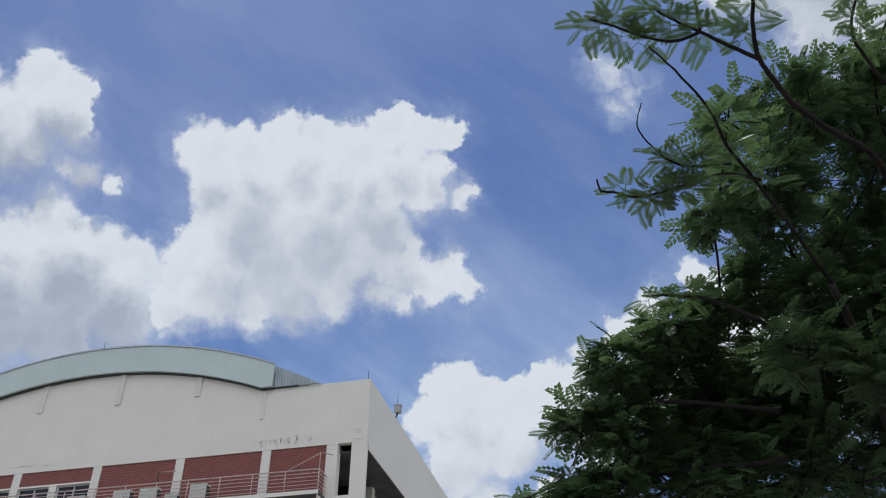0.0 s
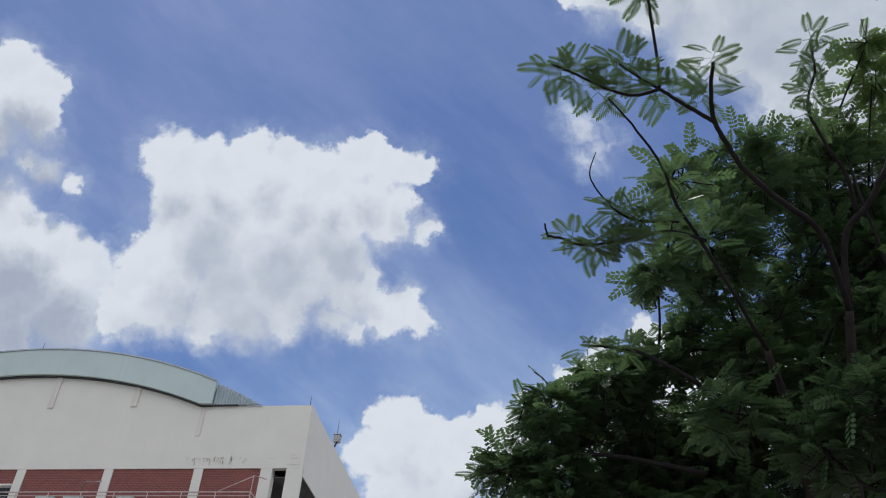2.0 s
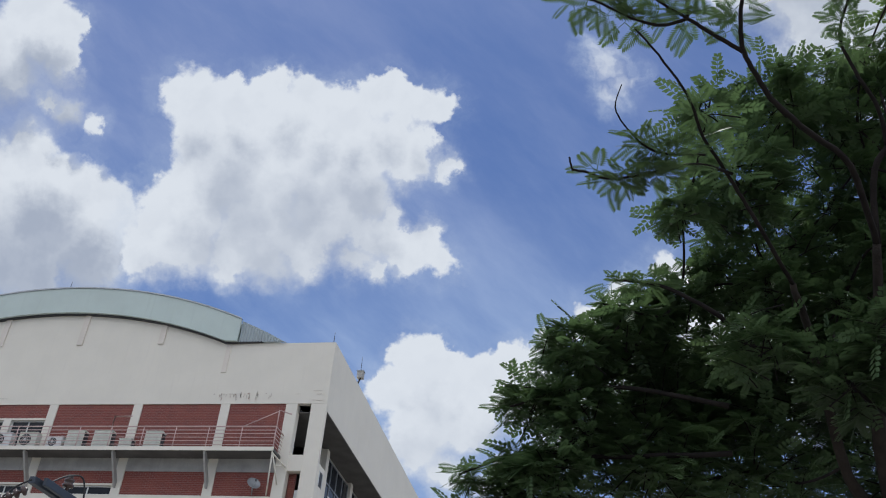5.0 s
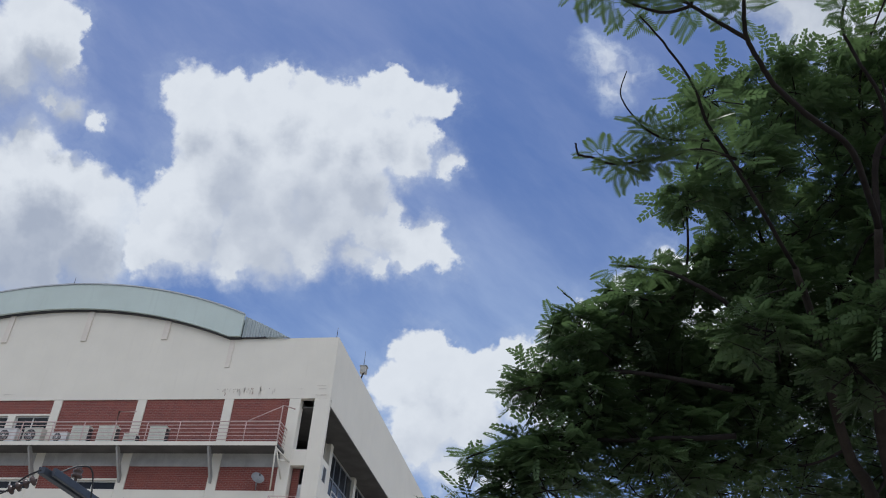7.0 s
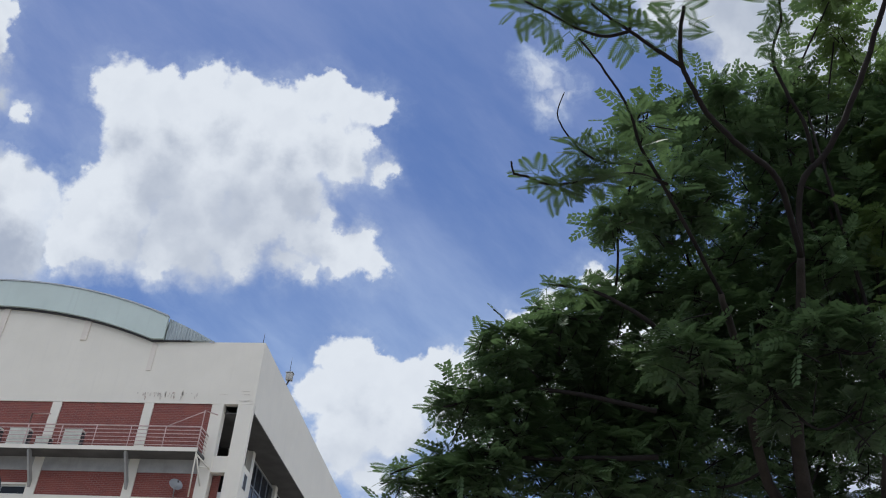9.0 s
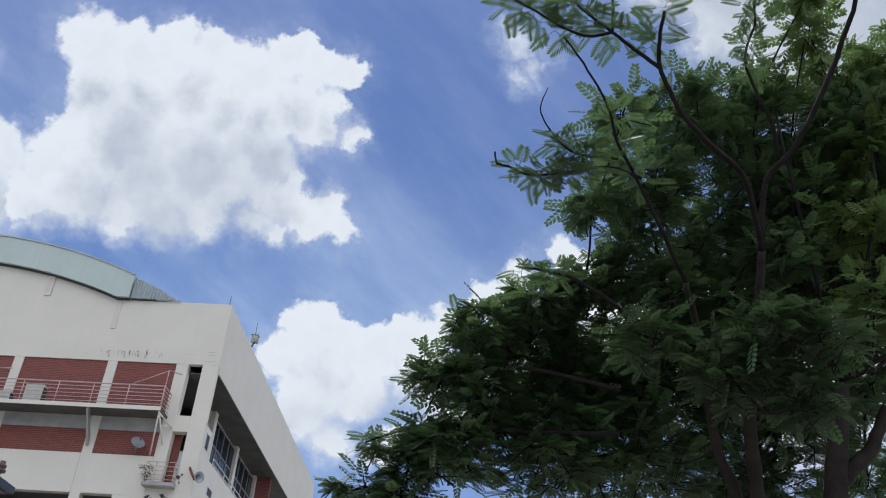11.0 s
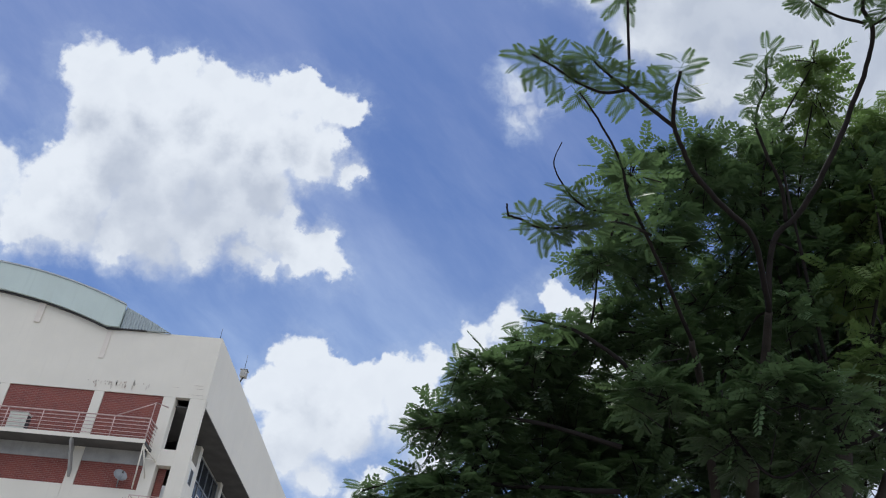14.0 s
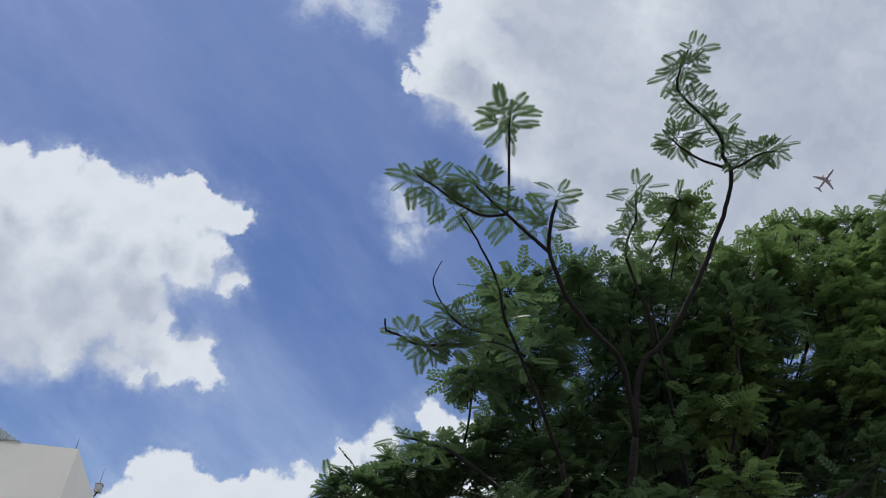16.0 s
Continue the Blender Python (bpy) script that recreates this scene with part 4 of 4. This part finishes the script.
CROWN_HIGH = [(17.26, -29.40, 6.05, 0.10), (17.35, -29.12, 6.05, 0.19), (17.19, -28.85, 5.85, 0.22), (17.72, -28.73, 6.07, 0.30), (17.73, -28.74, 5.27, 0.34), (17.46, -29.00, 4.13, 0.27), (17.47, -28.87, 4.73, 0.28), (17.81, -28.68, 5.65, 0.25), (18.05, -28.73, 6.18, 0.31), (18.64, -28.50, 6.19, 0.61), (18.58, -28.32, 6.99, 0.19), (18.86, -28.43, 6.91, 0.21), (19.07, -28.58, 6.90, 0.20), (19.31, -28.65, 6.78, 0.24), (18.96, -28.72, 5.84, 0.64), (19.39, -28.84, 6.25, 0.72), (19.05, -28.80, 5.12, 0.78), (18.52, -28.64, 5.06, 0.63)]

TREE_RNG = np.random.default_rng(7)


def frond_template(stalk, length, half, pairs):
    """One feather of small leaflets on a stalk along +x, drooping to its tip: vertices and faces."""
    verts, faces = [], []

    def quad(*corners):
        faces.append(tuple(range(len(verts), len(verts) + 4)))
        verts.extend(np.array(c, dtype=float) for c in corners)

    def spine(f):
        return np.array([stalk + length * f, 0.0, -0.16 * length * f * f])

    for j in range(pairs):
        f = (j + 0.5) / pairs
        reach = half * (0.50 + 0.75 * math.sin(math.pi * (0.12 + 0.78 * f)))
        wide = length / pairs * 0.50
        lean = radians(72 - 34 * f)
        for q in (-1, 1):
            d = np.array([math.cos(lean), q * math.sin(lean), -0.14]) * reach
            n = np.array([-d[1], d[0], 0.0]) / reach * wide
            at = spine(f)
            quad(at, at + d * 0.45 + n, at + d, at + d * 0.55 - n)
    w = 0.0016
    quad((0, -w, 0), (stalk, -w, 0), (stalk, w, 0), (0, w, 0))
    tip = spine(1.0)
    quad((stalk, -w, 0), tip + (0, -w * 0.4, 0), tip + (0, w * 0.4, 0), (stalk, w, 0))
    return np.array(verts), np.array(faces, dtype=np.int64)


def scatter(name, template, places, ways, ups, sizes, material, parent, label=""):
    """Many leaves, joined into one mesh."""
    v, f = template
    n = len(places)
    x = ways / np.linalg.norm(ways, axis=1, keepdims=True)
    y = np.cross(ups, x)
    y /= np.linalg.norm(y, axis=1, keepdims=True) + 1e-9
    z = np.cross(x, y)
    basis = np.stack([x, y, z], axis=1)
    co = np.einsum("vk,nkc->nvc", v, basis) * sizes[:, None, None] + places[:, None, :]
    faces = (f[None] + (np.arange(n) * len(v))[:, None, None]).reshape(-1, 4)
    mesh = bpy.data.meshes.new(name)
    mesh.vertices.add(n * len(v))
    mesh.vertices.foreach_set("co", co.astype(np.float32).ravel())
    mesh.loops.add(faces.size)
    mesh.loops.foreach_set("vertex_index", faces.astype(np.int32).ravel())
    mesh.polygons.add(len(faces))
    mesh.polygons.foreach_set("loop_start", np.arange(0, faces.size, 4, dtype=np.int32))
    mesh.update(calc_edges=True)
    mesh.materials.append(material)
    ob = new(name, mesh)
    ob.parent = parent
    ob.matrix_parent_inverse = Matrix.Translation(-parent.location)
    return tagged(ob, label, kind="stuff")


SPRAY = frond_template(0.04, 0.095, 0.032, 11)
FULL = frond_template(0.025, 0.10, 0.0245, 9)
DEEP_FROND = frond_template(0.03, 0.105, 0.026, 6)


def along(points, f):
    """The place and heading at the fraction f of a polyline."""
    points = [np.array(p) for p in points]
    lengths = [np.linalg.norm(b - a) for a, b in zip(points, points[1:])]
    s = f * sum(lengths)
    for a, b, d in zip(points, points[1:], lengths):
        if s <= d or b is points[-1]:
            return a + (b - a) * min(s / d, 1.0), (b - a) / d
        s -= d


def smooth_line(points, per=5):
    """A rounded course through the points."""
    pts = [Vector(p) for p in points]
    out = []
    for i in range(len(pts) - 1):
        p0, p1, p2, p3 = pts[max(i - 1, 0)], pts[i], pts[i + 1], pts[min(i + 2, len(pts) - 1)]
        for k in range(per):
            t = k / per
            out.append(0.5 * (2 * p1 + (p2 - p0) * t + (2 * p0 - 5 * p1 + 4 * p2 - p3) * t * t + (3 * p1 - p0 - 3 * p2 + p3) * t ** 3))
    return out + [pts[-1]]


def limb(name, parent, points, r0, r1, material):
    line = smooth_line(points)
    n = len(line)
    wob = [p + Vector(TREE_RNG.normal(0, 0.12 * r0, 3)) * (0 < i < n - 1) for i, p in enumerate(line)]
    part(name, tube(bmesh.new(), wob, [r0 + (r1 - r0) * i / (n - 1) for i in range(n)], 8), material, parent)


def fan(store, at, heading, count, sweep, size, droop=-0.15, ragged=0.25):
    """Feathers spread flat round the end of a shoot."""
    turn = math.atan2(heading[1], heading[0])
    for i in range(count):
        a = turn + sweep * ((i + 0.5) / count * 2 - 1) + TREE_RNG.normal(0, 0.16)
        way = np.array([math.cos(a), math.sin(a), droop + TREE_RNG.normal(0, 0.22)])
        back = np.array([math.cos(turn), math.sin(turn), 0.0]) * -TREE_RNG.uniform(0.0, 0.05) * size
        up = np.array([0, 0, 1.0]) + TREE_RNG.normal(0, ragged, 3)
        store.append((np.array(at) + back, way, up, size * TREE_RNG.uniform(0.75, 1.15)))


def rosette(store, at, heading, count, spread=1.0, size=1.0):
    """Feathers standing all round the last stretch of a shoot."""
    h = np.array(heading) / np.linalg.norm(heading)
    for step, share in ((0.0, 0.55), (0.06, 0.45)):
        n = max(3, round(count * 2.0 * share))
        fan(store, np.array(at) - h * step, np.append(TREE_RNG.normal(0, 1, 2), 0), n, math.pi, size * spread, droop=0.05, ragged=0.32)


def fill(outer, inner, twigs, blobs, per, size=1.0):
    """Each clump: shoots that end in flat fans of feathers, and closed feathers deeper in."""
    for x, y, z, r in blobs:
        c = np.array([x, y, z])
        for _ in range(max(5, int(per * r * r))):
            d = TREE_RNG.normal(0, 1, 3) * np.array([1.0, 1.0, 0.75])
            d /= np.linalg.norm(d)
            at = c + d * max(r - 0.06, 0.03) * TREE_RNG.uniform(0.35, 1.0) ** 0.6
            head = np.array([d[0], d[1], 0.0]) + TREE_RNG.normal(0, 0.35, 3)
            fan(outer, at, head, TREE_RNG.integers(8, 13), TREE_RNG.uniform(1.1, 1.9), size * TREE_RNG.uniform(0.7, 1.15))
            head /= np.linalg.norm(head)
            twigs.append((at + head * 0.02, at - head * TREE_RNG.uniform(0.08, 0.22) - np.array([0, 0, TREE_RNG.uniform(0.0, 0.08)])))
        for _ in range(int(per * 3.6 * r * r)):
            d = TREE_RNG.normal(0, 1, 3)
            d /= np.linalg.norm(d)
            at = c + d * r * TREE_RNG.uniform(0.0, 0.75)
            way = np.array([d[0], d[1], -0.1]) + TREE_RNG.normal(0, 0.5, 3)
            inner.append((at, way, np.array([0, 0, 1.0]) + TREE_RNG.normal(0, 0.4, 3), size * TREE_RNG.uniform(1.0, 1.5)))


def twiggery(name, twigs, parent):
    """The thin shoots of a crown, joined."""
    bm = bmesh.new()
    for a, b in twigs:
        tube(bm, [tuple(b), tuple((a + b) / 2 + (0, 0, 0.01)), tuple(a)], [0.0045, 0.0035, 0.002], 3, False)
    tagged(part(name, bm, TWIG, parent), kind="stuff")


def leafage(name, store, template, material, parent, label=""):
    places, ways, ups, sizes = (np.array(c, dtype=float) for c in zip(*store))
    return scatter(name, template, places, ways, ups, sizes, material, parent, label)


def build_tree():
    foot = (T1[-1][0], T1[-1][1], 0.0)
    tree = thing("tree", foot, "feathery-leaved roadside tree with dark slender branches against the sky", "tree")
    grow = functools.partial(limb, parent=tree)
    down = [(T1[-1][0] + 0.02, T1[-1][1] + 0.02, 2.7), (T1[-1][0] + 0.03, T1[-1][1] + 0.04, 2.1), (T1[-1][0] + 0.02, T1[-1][1] + 0.05, 1.4), (foot[0], foot[1], 0.7), foot]
    grow("trunk", points=T1 + down, r0=0.02, r1=0.08, material=BARK)
    grow("trunk", points=T2 + [(foot[0] - 0.07, foot[1] + 0.13, 2.7), (foot[0] - 0.06, foot[1] + 0.12, 2.0), (foot[0] - 0.05, foot[1] + 0.1, 1.2), (foot[0], foot[1] + 0.05, 0.3)], r0=0.015, r1=0.06, material=BARK)
    near = []
    for pts, r0, r1 in ((B1, 0.016, 0.008), (B2, 0.010, 0.005), (B3, 0.008, 0.005), (B4, 0.008, 0.004), (B5, 0.011, 0.004), (B6, 0.008, 0.004), (B7, 0.006, 0.002),
                        (B8, 0.018, 0.006), (B9, 0.009, 0.005), (B10, 0.012, 0.005), (B14, 0.008, 0.004), (B11, 0.015, 0.006), (B12, 0.016, 0.006), (B13, 0.016, 0.006)):
        grow("branch", points=pts, r0=r0, r1=r1, material=TWIG)
    for pts, fs, count in ((B1, (1.0, 0.93), 5), (B2, (1.0, 0.85, 0.6), 6), (B3, (1.0, 0.93), 6), (B4, (0.95, 0.8), 6), (B4, (0.55,), 3), (B6, (0.8, 0.72, 0.6, 0.5, 0.4), 5), (B7, (0.45, 0.55, 0.35), 6),
                           (B5, (0.72, 0.62, 0.5), 5), (B14, (1.0, 0.75, 0.5), 6), (B8, (1.0, 0.96), 7), (B8, (0.88,), 4), (B8, (0.80, 0.76, 0.84), 6), (B9, (1.0, 0.9), 6), (B10, (1.0, 0.9, 0.75, 0.6), 6), (B11, (1.0, 0.9, 0.8), 6), (B12, (1.0, 0.93, 0.85, 0.75), 7), (B13, (1.0, 0.9, 0.8), 6)):
        for f in fs:
            at, way = along(pts, f)
            rosette(near, at, way, count)
    leafage("leaves", near, SPRAY, LEAF, tree)
    # side shoots that carry the clumps
    nodes = [np.array(p) for p in T1 + T2 + B1[:4] + B5[:3]]
    heart = np.array(T1[1])
    for clump in sorted(CROWN_LOW + CROWN_MID + CROWN_FRONT, key=lambda b: np.linalg.norm(np.array(b[:3]) - heart)):
        c = np.array(clump[:3])
        root = min(nodes, key=lambda n: np.linalg.norm(n - c) + 0.8 * max(0, n[2] - c[2]))
        mid = (root + c) / 2 + np.array([0, 0, -0.06]) + TREE_RNG.normal(0, 0.06, 3)
        grow("side_branch", points=[tuple(root), tuple(mid), tuple(c), tuple(c + (c - mid) * 0.12 + TREE_RNG.normal(0, 0.02, 3))], r0=0.009, r1=0.003, material=TWIG)
        nodes.append(c)
    outer, inner, twigs = [], [], []
    fill(outer, inner, twigs, CROWN_FRONT, 280)
    fill(outer, inner, twigs, CROWN_LOW, 390)
    fill(outer, inner, twigs, CROWN_MID, 290)
    twiggery("brushwood", twigs, tree)
    leafage("crown", outer, FULL, LEAF, tree)
    leafage("inner_crown", inner, DEEP_FROND, LEAF, tree)
    return tree


build_tree()


def build_far_tree():
    foot = (T3[-1][0], T3[-1][1], 0.0)
    tree = thing("tree", foot, "taller broad-crowned tree with foliage tinted sunlit yellow-green behind the roadside tree", "tree")
    limb("trunk", tree, T3 + [(foot[0] - 0.01, foot[1], 2.7), (foot[0] + 0.02, foot[1], 2.1), (foot[0], foot[1], 1.3), (foot[0], foot[1], 0.6), foot], 0.045, 0.12, BARK)
    limb("trunk", tree, T4 + [(foot[0] + 0.01, foot[1], 2.95)], 0.03, 0.055, BARK)
    top = np.array(T3[0])
    for x, y, z, r in CROWN_HIGH:
        c = np.array([x, y, z])
        limb("limb", tree, [tuple(top), tuple((top + c) / 2 + TREE_RNG.normal(0, 0.25, 3)), tuple(c)], 0.013, 0.004, TWIG)
    outer, inner, twigs = [], [], []
    fill(outer, inner, twigs, CROWN_HIGH, 250, 1.1)
    twiggery("brushwood", twigs, tree)
    # the high crown's sunlit look comes from its leaf colour
    leafage("crown", outer, FULL, LEAF_LIT, tree)
    leafage("inner_crown", inner, DEEP_FROND, LEAF_LIT, tree)


build_far_tree()


def build_weed():
    at = (2.5, -0.3, 11.76)
    weed = thing("weed", at, "scruffy green weed rooted on the corner balcony", "plant")
    store = []
    for k in range(4):
        tip = (at[0] + TREE_RNG.uniform(-0.25, 0.1), at[1] + TREE_RNG.uniform(-0.15, 0.05), at[2] + TREE_RNG.uniform(0.4, 0.75))
        part("stem", tube(bmesh.new(), [at, ((at[0] + tip[0]) / 2 + 0.03, (at[1] + tip[1]) / 2, (at[2] + tip[2]) / 2), tip], [0.01, 0.007, 0.004], 6), STALK, weed)
        rosette(store, tip, (0, 0, 1), 5, 1.0, 1.3)
        rosette(store, ((at[0] + tip[0]) / 2, (at[1] + tip[1]) / 2, (at[2] + tip[2]) / 2), (0, 0, 1), 3, 1.0, 1.2)
    leafage("leaves", store, DEEP_FROND, LEAF, weed)


build_weed()
